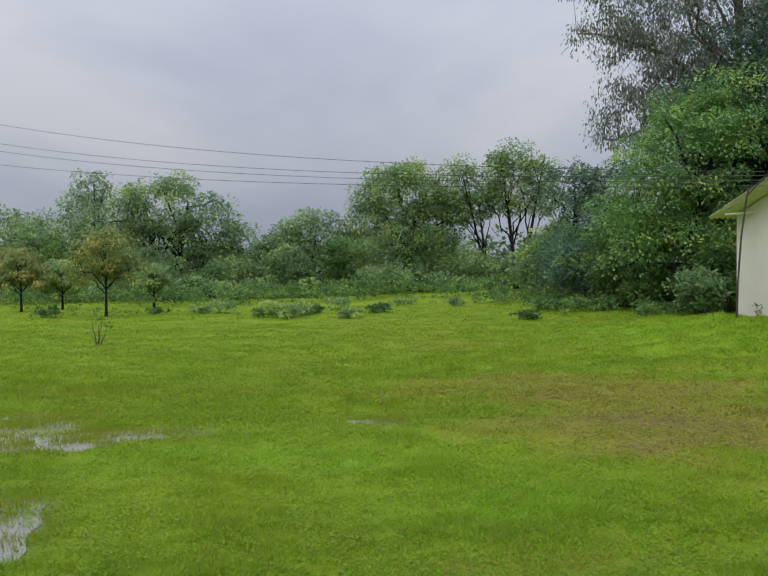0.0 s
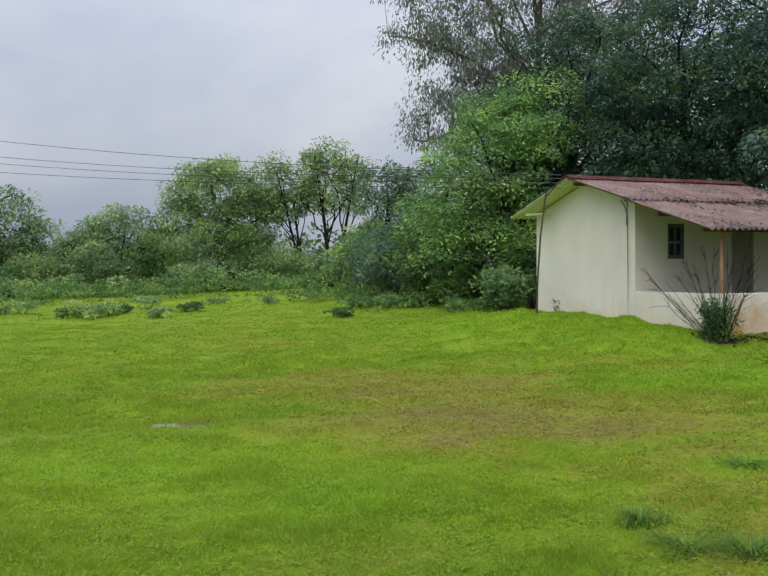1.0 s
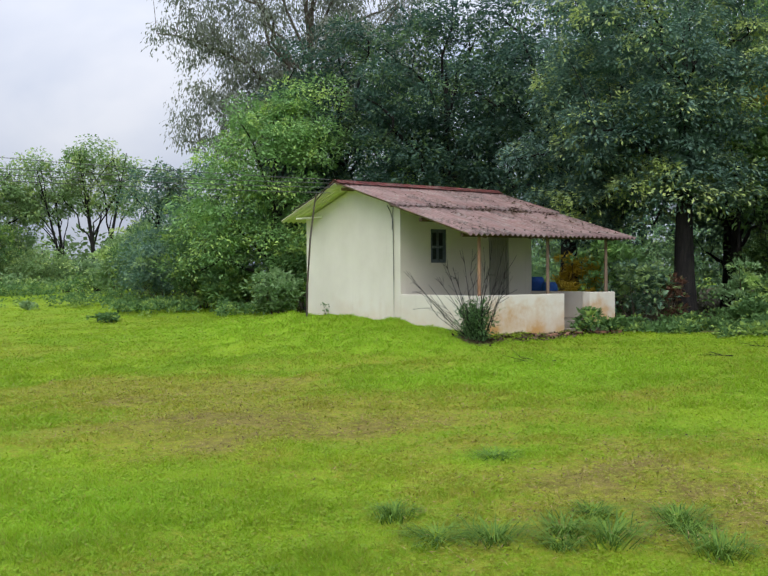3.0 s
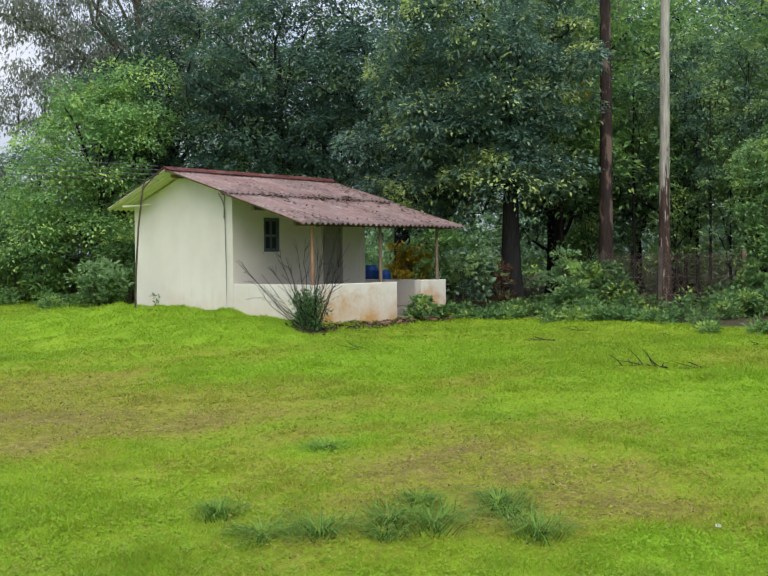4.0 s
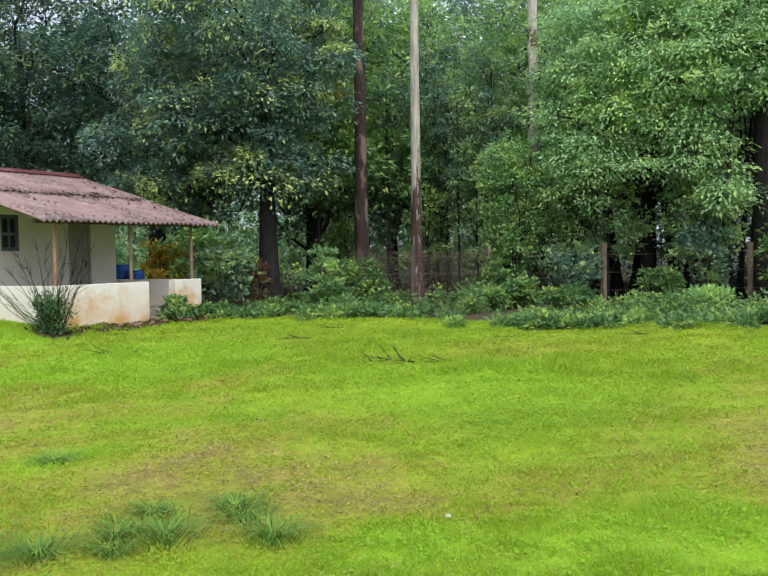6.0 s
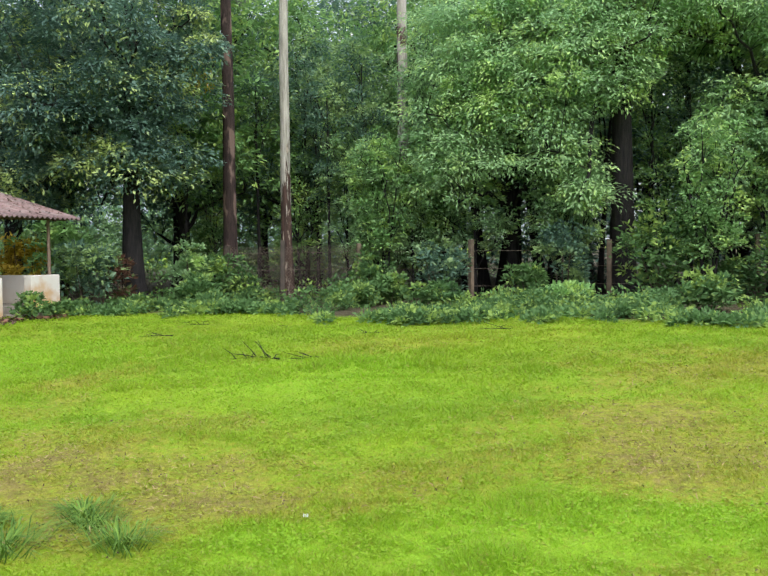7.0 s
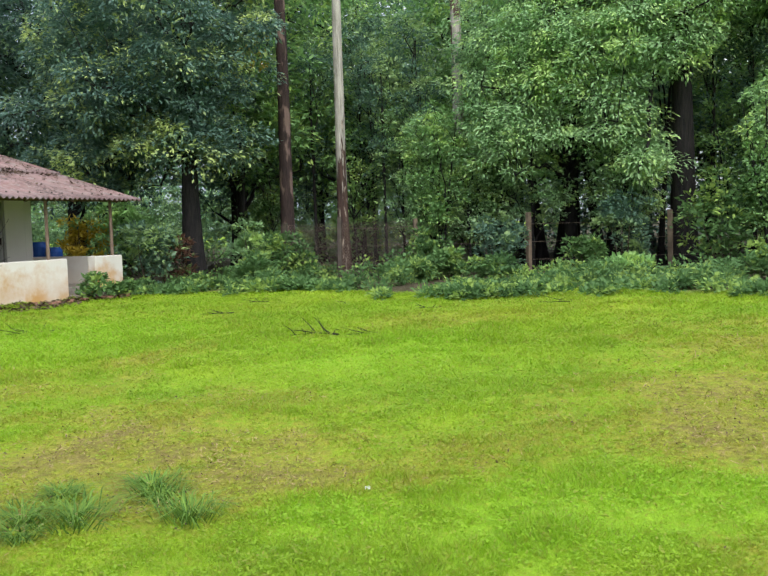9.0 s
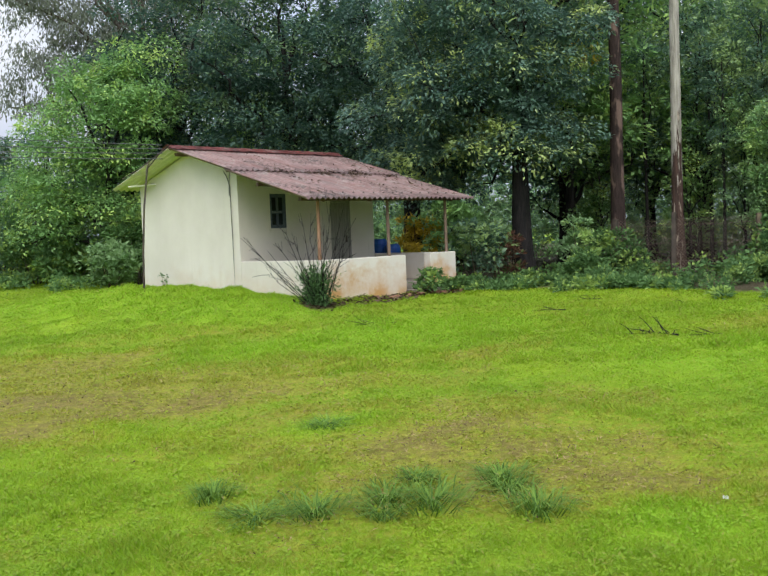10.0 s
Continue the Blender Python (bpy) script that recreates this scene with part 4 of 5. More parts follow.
# blue drums beside the house
def ground_litter():
    rng = np.random.default_rng(78)
    n = 1500
    x, y = rng.uniform(-0.8, 5.2, n), rng.normal(-2.85, 0.22, n)
    ok = y < -2.44
    x, y = x[ok], y[ok]
    p = np.stack([x, y, ground_z(x, y) + 0.015], 1)
    d = unit(rng.normal(0, 1, (len(p), 3)) * np.array([[1, 1, 0.15]]))
    v, f = leaves(rng, p, np.tile(np.array([[0, 0, 1.0]]), (len(p), 1)), d, 0.10, 0.05, 0.3)
    tagged(part_mesh("leaf_litter", tri_mesh("leaf_litter", v, f), M_LITTER), "dead brown leaves and debris along the verandah foot", "leaf litter", kind="stuff")


ground_litter()


def drum(at, h, r):
    th = thing("drum", "blue plastic storage drum standing beside the house", "drum", at, "blue drums")
    bm = bmesh.new()
    prof = [(r * 0.9, 0), (r, 0.03), (r, h * 0.3), (r * 1.04, h * 0.33), (r, h * 0.36), (r, h * 0.64), (r * 1.04, h * 0.67), (r, h * 0.7), (r, h * 0.93), (r * 0.88, h)]
    rings = [[bm.verts.new((rr * math.cos(a), rr * math.sin(a), z)) for a in np.linspace(0, 2 * math.pi, 20, endpoint=False)] for rr, z in prof]
    for p, q in zip(rings, rings[1:]):
        for i in range(20):
            bm.faces.new((p[i], p[(i + 1) % 20], q[(i + 1) % 20], q[i]))
    bm.faces.new(rings[0][::-1])
    bm.faces.new(rings[-1])
    part("body", bm, M_DRUM, th)
    bm = bmesh.new()
    bmesh.ops.create_cone(bm, cap_ends=True, segments=20, radius1=r * 0.8, radius2=r * 0.78, depth=0.04)
    bmesh.ops.translate(bm, verts=bm.verts, vec=(0, 0, h + 0.02))
    part("lid", bm, M_DRUM, th)


drum((5.2, 0.90, gz(5.2, 0.90)), 1.10, 0.22)
drum((5.15, 0.40, gz(5.15, 0.40)), 1.0, 0.21)

# ---------------------------------------------------------------- trees by the house
B = lambda x, y: (x, y, gz(x, y))
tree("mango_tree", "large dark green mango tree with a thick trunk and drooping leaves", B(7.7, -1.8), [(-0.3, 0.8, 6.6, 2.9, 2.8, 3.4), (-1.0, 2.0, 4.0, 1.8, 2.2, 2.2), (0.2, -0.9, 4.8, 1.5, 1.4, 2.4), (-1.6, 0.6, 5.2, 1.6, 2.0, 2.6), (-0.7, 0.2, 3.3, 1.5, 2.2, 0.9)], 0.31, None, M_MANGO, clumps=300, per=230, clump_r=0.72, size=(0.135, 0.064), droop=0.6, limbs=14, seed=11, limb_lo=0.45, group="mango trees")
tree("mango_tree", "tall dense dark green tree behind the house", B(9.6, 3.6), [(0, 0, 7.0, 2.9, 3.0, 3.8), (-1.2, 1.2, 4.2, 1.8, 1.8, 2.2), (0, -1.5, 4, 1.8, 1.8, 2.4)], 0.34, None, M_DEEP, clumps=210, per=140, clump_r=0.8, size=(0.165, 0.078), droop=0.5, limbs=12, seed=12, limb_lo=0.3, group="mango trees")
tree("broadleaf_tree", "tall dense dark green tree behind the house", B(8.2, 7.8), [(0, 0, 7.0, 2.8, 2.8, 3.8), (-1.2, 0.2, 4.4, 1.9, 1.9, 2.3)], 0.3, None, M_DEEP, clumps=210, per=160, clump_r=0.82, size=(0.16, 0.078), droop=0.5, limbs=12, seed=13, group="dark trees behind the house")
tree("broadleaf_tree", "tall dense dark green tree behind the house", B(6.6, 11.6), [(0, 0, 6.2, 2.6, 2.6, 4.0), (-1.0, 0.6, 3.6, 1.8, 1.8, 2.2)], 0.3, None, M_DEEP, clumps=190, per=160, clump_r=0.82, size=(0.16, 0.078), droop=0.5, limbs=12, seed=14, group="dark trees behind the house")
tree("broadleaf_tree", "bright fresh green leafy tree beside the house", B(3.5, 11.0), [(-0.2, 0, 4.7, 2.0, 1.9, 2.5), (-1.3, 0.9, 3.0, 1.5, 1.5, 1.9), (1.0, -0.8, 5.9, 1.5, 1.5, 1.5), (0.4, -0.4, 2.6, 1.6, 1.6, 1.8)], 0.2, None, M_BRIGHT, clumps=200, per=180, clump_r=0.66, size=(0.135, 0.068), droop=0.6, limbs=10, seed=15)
tree("eucalyptus_tree", "tall grey-green eucalyptus with sparse drooping foliage", B(8.4, 16.4), [(-0.8, 0.2, 12, 3.4, 3.4, 6.0), (-4.0, 1.8, 10.4, 1.8, 1.6, 1.4), (-3.4, 1.6, 7.2, 1.5, 1.6, 1.8), (-3.6, 2.0, 13.4, 2.2, 2.0, 1.8), (-1.4, 0.6, 7.5, 2.2, 2, 2.4), (2.2, -1.6, 11.0, 2.6, 2.6, 4.0)], 0.36, None, M_EUC, M_BARK2, clumps=640, per=80, clump_r=0.7, size=(0.19, 0.06), droop=1.5, limbs=22, seed=16, shell=0.3, taper=0.9, cap=0.0)

# straight eucalyptus trunks in the belt
tree("eucalyptus_tree", "straight eucalyptus with stringy reddish-brown bark", B(10.3, -3.1), [(0, 0, 14, 2.2, 2.2, 3.2), (0.3, 0.2, 10, 1.4, 1.4, 1.6)], 0.20, None, M_EUC, M_BARK_RED, clumps=90, per=40, clump_r=0.7, size=(0.26, 0.06), droop=1.5, limbs=8, seed=17, cap=0.0, sway=0.6, top=15, taper=0.5, limb_lo=0.72, group="eucalyptus trunks")
tree("eucalyptus_tree", "straight eucalyptus with pale peeling bark and a dark foot", B(10.5, -4.7), [(0, 0, 14, 2.0, 2.0, 3.2)], 0.155, None, M_EUC, M_BARK_FOOT, clumps=80, per=40, clump_r=0.7, size=(0.26, 0.06), droop=1.5, limbs=8, seed=18, cap=0.0, sway=0.6, top=15.5, taper=0.45, limb_lo=0.75, group="eucalyptus trunks")
tree("eucalyptus_tree", "eucalyptus with mottled pale bark deeper in the trees", B(13.95, -6.85), [(0, 0, 14, 2.2, 2.2, 3.2)], 0.2, None, M_EUC, M_BARK_MOTTLED, clumps=80, per=40, clump_r=0.8, size=(0.28, 0.06), droop=1.5, limbs=8, seed=19, cap=0.0, sway=0.6, top=16, taper=0.5, limb_lo=0.75, group="eucalyptus trunks")

def withered_spray():
    """A broken branch with withered orange leaves caught beside the red trunk."""
    rng = np.random.default_rng(91)
    th = thing("withered_branch", "broken branch of withered orange leaves caught in the treetops", "branch", (9.45, -3.3, 5.85))
    tub = Tubes()
    tub.add([(0.1, -0.15, 0.9), (-0.1, 0.15, 0.5), (-0.2, 0.45, 0.0), (-0.25, 0.6, -0.6)], [0.03, 0.024, 0.016, 0.008], 6)
    part_mesh("bough", tub.mesh("bough"), M_TWIG, th)
    c = np.array([(-0.1, 0.2, 0.6), (-0.15, 0.35, 0.3), (-0.2, 0.5, 0.0), (-0.2, 0.25, -0.2), (-0.25, 0.6, -0.5), (-0.2, 0.75, 0.1)])
    v, f = clump_leaves(rng, c, 0.26, 30, 0.14, 0.06, 0.6, 0.8)
    part_mesh("foliage", tri_mesh("foliage", v, f), M_OCHRE, th, "withered orange leaves")


withered_spray()

# feathery light green trees of the belt
tree("acacia_tree", "feathery light green tree with layered sprays of foliage", B(13.0, -10.3), [(-0.8, 0.3, 5.9, 1.9, 2.4, 2.3), (-0.4, -2.4, 6.4, 1.8, 2.4, 1.9), (-0.6, 2.4, 3.1, 1.1, 1.2, 1.0), (-1.7, -1.4, 6.0, 1.2, 2.4, 1.6), (-1.5, 0.4, 6.9, 1.1, 1.5, 1.5), (-2.1, -1.8, 5.2, 0.9, 1.8, 1.0), (-2.0, 0.9, 4.3, 0.9, 1.2, 1.3), (-2.6, -0.5, 3.7, 0.6, 1.5, 0.8), (-2.5, 0.8, 3.0, 0.6, 0.9, 0.7)], 0.2, None, M_ACACIA, clumps=430, per=180, clump_r=0.72, size=(0.125, 0.052), droop=0.5, cap=0.55, limbs=14, seed=21, shell=0.6, flat=0.45, limb_lo=0.3, group="light green trees")
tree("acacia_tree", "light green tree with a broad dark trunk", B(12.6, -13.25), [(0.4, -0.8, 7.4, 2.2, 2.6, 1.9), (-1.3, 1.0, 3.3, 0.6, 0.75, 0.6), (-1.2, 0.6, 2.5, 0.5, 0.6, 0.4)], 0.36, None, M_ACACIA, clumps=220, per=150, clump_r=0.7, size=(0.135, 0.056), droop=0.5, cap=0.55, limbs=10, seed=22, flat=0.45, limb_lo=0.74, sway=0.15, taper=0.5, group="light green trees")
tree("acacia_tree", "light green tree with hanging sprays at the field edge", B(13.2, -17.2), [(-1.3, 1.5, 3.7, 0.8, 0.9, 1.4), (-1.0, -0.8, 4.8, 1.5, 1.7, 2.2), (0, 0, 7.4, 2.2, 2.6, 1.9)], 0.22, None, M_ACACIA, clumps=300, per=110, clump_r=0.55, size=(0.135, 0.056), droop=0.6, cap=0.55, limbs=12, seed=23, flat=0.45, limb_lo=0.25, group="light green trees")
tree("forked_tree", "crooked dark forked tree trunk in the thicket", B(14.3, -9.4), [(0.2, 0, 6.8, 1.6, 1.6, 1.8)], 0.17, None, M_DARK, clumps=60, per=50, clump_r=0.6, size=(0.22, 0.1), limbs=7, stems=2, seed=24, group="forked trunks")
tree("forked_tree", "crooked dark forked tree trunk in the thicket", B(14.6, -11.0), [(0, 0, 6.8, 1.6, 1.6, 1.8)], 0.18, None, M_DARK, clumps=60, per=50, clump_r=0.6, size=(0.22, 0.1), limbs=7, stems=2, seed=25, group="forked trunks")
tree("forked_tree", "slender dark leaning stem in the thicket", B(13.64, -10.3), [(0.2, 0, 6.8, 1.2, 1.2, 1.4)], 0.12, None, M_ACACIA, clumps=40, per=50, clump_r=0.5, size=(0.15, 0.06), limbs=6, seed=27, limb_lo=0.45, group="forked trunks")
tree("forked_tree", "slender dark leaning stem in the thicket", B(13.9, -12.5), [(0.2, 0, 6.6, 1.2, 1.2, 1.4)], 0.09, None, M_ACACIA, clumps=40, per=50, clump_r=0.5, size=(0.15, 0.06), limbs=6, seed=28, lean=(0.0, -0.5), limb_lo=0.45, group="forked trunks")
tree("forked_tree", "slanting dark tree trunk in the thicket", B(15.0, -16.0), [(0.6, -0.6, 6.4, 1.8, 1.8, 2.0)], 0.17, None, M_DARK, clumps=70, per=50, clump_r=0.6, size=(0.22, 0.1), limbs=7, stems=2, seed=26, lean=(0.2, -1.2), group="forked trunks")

slim = tree("slender_tree", "slender dark stem with a thin leafy top in the wood", B(13.2, -4.4), [(0.1, 0, 5.6, 0.8, 0.8, 1.2), (0, 0.2, 3.4, 0.6, 0.6, 0.8)], 0.06, None, M_DARK, clumps=34, per=60, clump_r=0.42, size=(0.14, 0.065), limbs=5, seed=29, limb_lo=0.45, group="slender stems in the wood", top=6.2, taper=0.7)
for x, y, turn, k in ((12.2, -5.2, 40, 0.9), (13.8, -5.6, 110, 1.1), (12.6, -6.2, 190, 0.8), (14.6, -3.4, 250, 1.15), (12.9, -2.6, 300, 1.0), (13.2, -7.9, 20, 0.95), (14.9, -8.4, 80, 1.2), (13.5, -13.9, 150, 1.0), (14.4, -14.8, 210, 1.15), (13.0, -14.9, 330, 0.85), (14.2, -16.8, 60, 1.0), (13.6, -18.2, 130, 1.1), (12.9, -11.0, 280, 0.9), (11.6, -0.9, 170, 1.0)):
    copy_thing(slim, pose(x, y, gz(x, y), 0, 0, turn) @ Matrix.Scale(k, 4))

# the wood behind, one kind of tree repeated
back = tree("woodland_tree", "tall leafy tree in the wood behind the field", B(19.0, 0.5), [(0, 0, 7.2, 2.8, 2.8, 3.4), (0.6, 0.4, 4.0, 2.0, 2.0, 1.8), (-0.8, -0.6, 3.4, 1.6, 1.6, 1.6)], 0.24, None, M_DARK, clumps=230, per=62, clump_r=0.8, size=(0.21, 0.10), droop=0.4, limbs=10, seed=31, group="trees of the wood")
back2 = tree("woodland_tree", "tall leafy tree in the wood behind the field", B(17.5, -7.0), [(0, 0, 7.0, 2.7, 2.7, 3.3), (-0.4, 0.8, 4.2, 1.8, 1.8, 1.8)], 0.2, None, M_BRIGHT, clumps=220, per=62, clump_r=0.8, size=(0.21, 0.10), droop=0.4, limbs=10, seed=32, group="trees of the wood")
rngw = np.random.default_rng(5)
for k, (x, y) in enumerate(((14.0, 5.5), (13.0, 10.5), (12.0, 15.0), (10.5, 20.0), (17.0, -2.0), (18.5, -11.0), (19.0, -15.0), (17.0, -19.0), (15.0, -22.0), (22.5, -8.0), (23.0, -13.0), (22.0, 4.5), (24.0, -1.5), (21.0, -18.5), (18.0, 9.5), (14.5, 1.2), (12.3, -0.4))):
    copy_thing(back if k % 2 else back2, pose(x, y, gz(x, y), 0, 0, float(rngw.uniform(0, 360))))

for x, y, k in ((27.0, -4.5, 1.35), (28.5, -10.0, 1.3), (26.0, 1.5, 1.3), (27.0, -16.5, 1.25), (21.5, -4.6, 1.15)):
    copy_thing(back, pose(x, y, gz(x, y), 0, 0, float(rngw.uniform(0, 360))) @ Matrix.Scale(k, 4))

# saplings in the thicket
sap = tree("sapling", "slender leafy sapling in the thicket", B(12.0, -8.0), [(0, 0, 2.6, 0.7, 0.7, 1.5), (0.2, 0.1, 1.3, 0.6, 0.6, 0.7)], 0.04, None, M_UNDER, M_BARK, clumps=64, per=52, clump_r=0.3, size=(0.115, 0.058), limbs=8, seed=41, group="saplings", top=3.6)
sap2 = tree("sapling", "slender yellow-green sapling in the thicket", B(11.2, -7.2), [(0, 0, 2.9, 0.8, 0.8, 1.5), (-0.2, 0.1, 1.5, 0.6, 0.6, 0.8)], 0.045, None, M_BRIGHT, M_BARK, clumps=64, per=52, clump_r=0.32, size=(0.115, 0.058), limbs=8, seed=42, group="saplings", top=4.0, stems=2)
sap3 = tree("young_tree", "young light green tree with fine leaves in the thicket", B(12.2, -11.7), [(0, 0, 3.5, 0.95, 1.0, 1.4), (0.1, 0.2, 2.1, 0.9, 0.9, 1.0), (-0.2, -0.3, 4.6, 0.6, 0.7, 0.8)], 0.055, None, M_ACACIA, M_BARK, clumps=130, per=60, clump_r=0.32, size=(0.12, 0.055), limbs=9, seed=43, group="young trees in the thicket", top=4.4, flat=0.5)
for x, y, k in ((11.7, -6.8, 0.8), (12.3, -8.6, 1.0), (12.0, -9.5, 0.95), (11.9, -12.1, 0.8), (11.6, -7.9, 0.72), (12.6, -5.6, 0.85), (13.0, -15.9, 1.0), (12.6, -18.6, 1.0)):
    copy_thing(sap3, pose(x, y, gz(x, y), 0, 0, float(rngw.uniform(0, 360))) @ Matrix.Scale(k, 4))
for k, (x, y) in enumerate(((13.4, -14.4), (12.8, -15.2), (12.2, -16.9), (11.2, -17.9), (12.5, -6.4), (13.4, -7.4), (12.9, -4.0), (12.0, -1.6), (10.6, -15.4), (9.9, -18.6))):
    copy_thing(sap if k % 2 else sap2, pose(x, y, gz(x, y), 0, 0, float(rngw.uniform(0, 360))))

# ---------------------------------------------------------------- undergrowth and shrubs
def undergrowth():
    rng = np.random.default_rng(51)
    n = 2300
    x = 3.7 + 6.4 * rng.uniform(0, 1, n) ** 1.3
    y = rng.uniform(-21, -2.6, n)
    gap = np.exp(-((y + 4.7 - 0.487 * (x - 10.5)) / 0.75) ** 2) * np.clip((x - 5.2) / 0.8, 0, 1)
    patch = 0.6 * vnoise(x * 0.9 + 4, y * 0.9, 16) + 0.4 * vnoise(x * 2.6, y * 2.6, 36)
    ok = (rng.uniform(0, 1, n) > 0.9 * gap) & (patch > 0.43 + np.where(y < -8, 0.035, 0.012) * (x - 4))
    x, y = x[ok], y[ok]
    x = x + 1.5 * (vnoise(x * 0 + 3, y * 0.7, 13) - 0.4) + 0.6 * (vnoise(x * 0 + 8, y * 2.2, 17) - 0.5)
    h = (0.02 + 0.40 * np.clip((x - 4.1) / 3.2, 0, 1) * rng.uniform(0.1, 1.5, len(x))) * (0.1 + 1.7 * vnoise(x * 0.8, y * 0.8, 14) ** 1.4)
    c = np.stack([x, y, ground_z(x, y) + h * 0.7], 1)
    lower = np.stack([x, y, ground_z(x, y) + h * 0.25], 1)
    both = np.concatenate([c, lower])
    flush = np.repeat(rng.uniform(0, 1.2, len(both)), 24 * 4)
    v, f = clump_leaves(rng, both, 0.19, 24, 0.105, 0.068, 0.1, 0.75, 0.6)
    ob = part_mesh("undergrowth", tri_mesh("undergrowth", v, f, False, (("flush", flush),)), M_UNDER)
    tagged(ob, "low broad-leaved undergrowth along the edge of the trees", "undergrowth", kind="stuff")


undergrowth()


def thicket():
    """The tangle of leaves deeper in the wood."""
    rng = np.random.default_rng(52)
    n = 2700
    x, y = rng.uniform(14.0, 32, n), rng.uniform(-26, 24, n)
    x2, y2 = rng.uniform(9, 20, 500), rng.uniform(6, 26, 500)
    x, y = np.concatenate([x, x2]), np.concatenate([y, y2])
    top = 1.2 + 3.6 * vnoise(x * 0.5, y * 0.5, 15)
    h = top * rng.uniform(0, 1, len(x)) ** 0.8
    p = np.stack([x, y, ground_z(x, y) + h + 0.1], 1)
    # the south side takes the deep leaf, its colour standing in for inner shade
    for side, mat, label in ((y > -7.5, M_ACACIA, "tangled light green thicket deep between the trunks"), (y <= -7.5, M_DEEP, "tangled thicket deep between the trunks, its leaves darkened for shade")):
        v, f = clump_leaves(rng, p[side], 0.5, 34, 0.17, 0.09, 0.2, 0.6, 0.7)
        flush = np.repeat(rng.uniform(0, 1, int(side.sum())), 34 * 4)
        tagged(part_mesh("thicket", tri_mesh("thicket", v, f, False, (("flush", flush),)), mat), label, "thicket", kind="stuff")


thicket()
shrub("bush", "rounded grey-green bush beside the house wall", B(1.7, 8.1), 0.72, 1.15, M_SHRUB, 46, 40, (0.16, 0.09), 61)
shrub("bush", "green leafy bush behind the verandah", B(6.0, -1.6), 0.75, 1.6, M_DARK, 46, 40, (0.15, 0.08), 62)
shrub("bush", "tall green bush beside the drums", B(6.3, -0.6), 0.8, 2.0, M_BRIGHT, 40, 38, (0.17, 0.08), 63)
shrub("ochre_shrub", "yellow-ochre leaved shrub beyond the drums", B(6.1, 0.25), 0.55, 1.75, M_OCHRE, 44, 44, (0.15, 0.065), 64)
shrub("rust_shrub", "rust-brown withered shrub at the wood's edge", B(6.7, -2.1), 0.4, 1.2, M_RUST, 26, 30, (0.13, 0.06), 65)
shrub("bush", "leafy green bush at the field edge", B(10.6, -14.3), 0.9, 2.0, M_UNDER, 50, 38, (0.15, 0.08), 66)
shrub("bush", "tall dark green bush at the field edge", B(11.0, -12.0), 0.6, 1.9, M_DARK, 44, 44, (0.13, 0.07), 67)
shrub("bush", "leafy green bush at the field edge", B(10.6, -17.4), 1.2, 1.5, M_UNDER, 50, 38, (0.15, 0.08), 68)
for k, (x, y, r, h, m) in enumerate(((8.4, -4.0, 0.75, 1.0, M_UNDER), (9.1, -2.6, 0.5, 1.5, M_ACACIA), (9.9, -7.3, 0.55, 1.1, M_UNDER), (10.3, -9.0, 0.7, 1.3, M_DARK), (10.6, -11.2, 0.5, 0.8, M_UNDER), (11.2, -16.0, 0.6, 0.9, M_UNDER), (8.8, -8.2, 0.5, 0.6, M_UNDER), (7.4, -7.8, 0.45, 0.4, M_UNDER), (7.0, -10.0, 0.5, 0.5, M_UNDER), (7.6, -12.6, 0.5, 0.42, M_BRIGHT), (7.2, -15.4, 0.6, 0.6, M_UNDER), (6.6, -4.4, 0.5, 0.6, M_UNDER), (9.4, -19.0, 0.9, 1.6, M_UNDER))):
    shrub("bush", "leafy green bush at the foot of the trees", B(x, y), r, h, m, 34, 36, (0.14, 0.075), 600 + k, group="bushes along the fence")
shrub("weed_plant", "broad-leaved weed growing by the verandah step", B(2.75, -2.95), 0.42, 0.42, M_UNDER, 16, 26, (0.12, 0.08), 69)
shrub("weed_plant", "low weeds along the verandah edge", B(3.6, -2.95), 0.36, 0.26, M_UNDER, 14, 24, (0.1, 0.07), 70)
shrub("weed_plant", "low weeds along the verandah edge", B(4.5, -2.6), 0.4, 0.3, M_UNDER, 14, 24, (0.1, 0.07), 71)
shrub("weed_plant", "small weed sprouting from the foot of the wall", B(-0.12, 2.75), 0.14, 0.3, M_UNDER, 4, 6, (0.07, 0.045), 72, stems=3)

shrub("weed_plant", "thin upright weed standing alone in the lawn", B(-14.65, 8.2), 0.28, 0.8, M_UNDER, 8, 7, (0.09, 0.05), 74, stems=5)

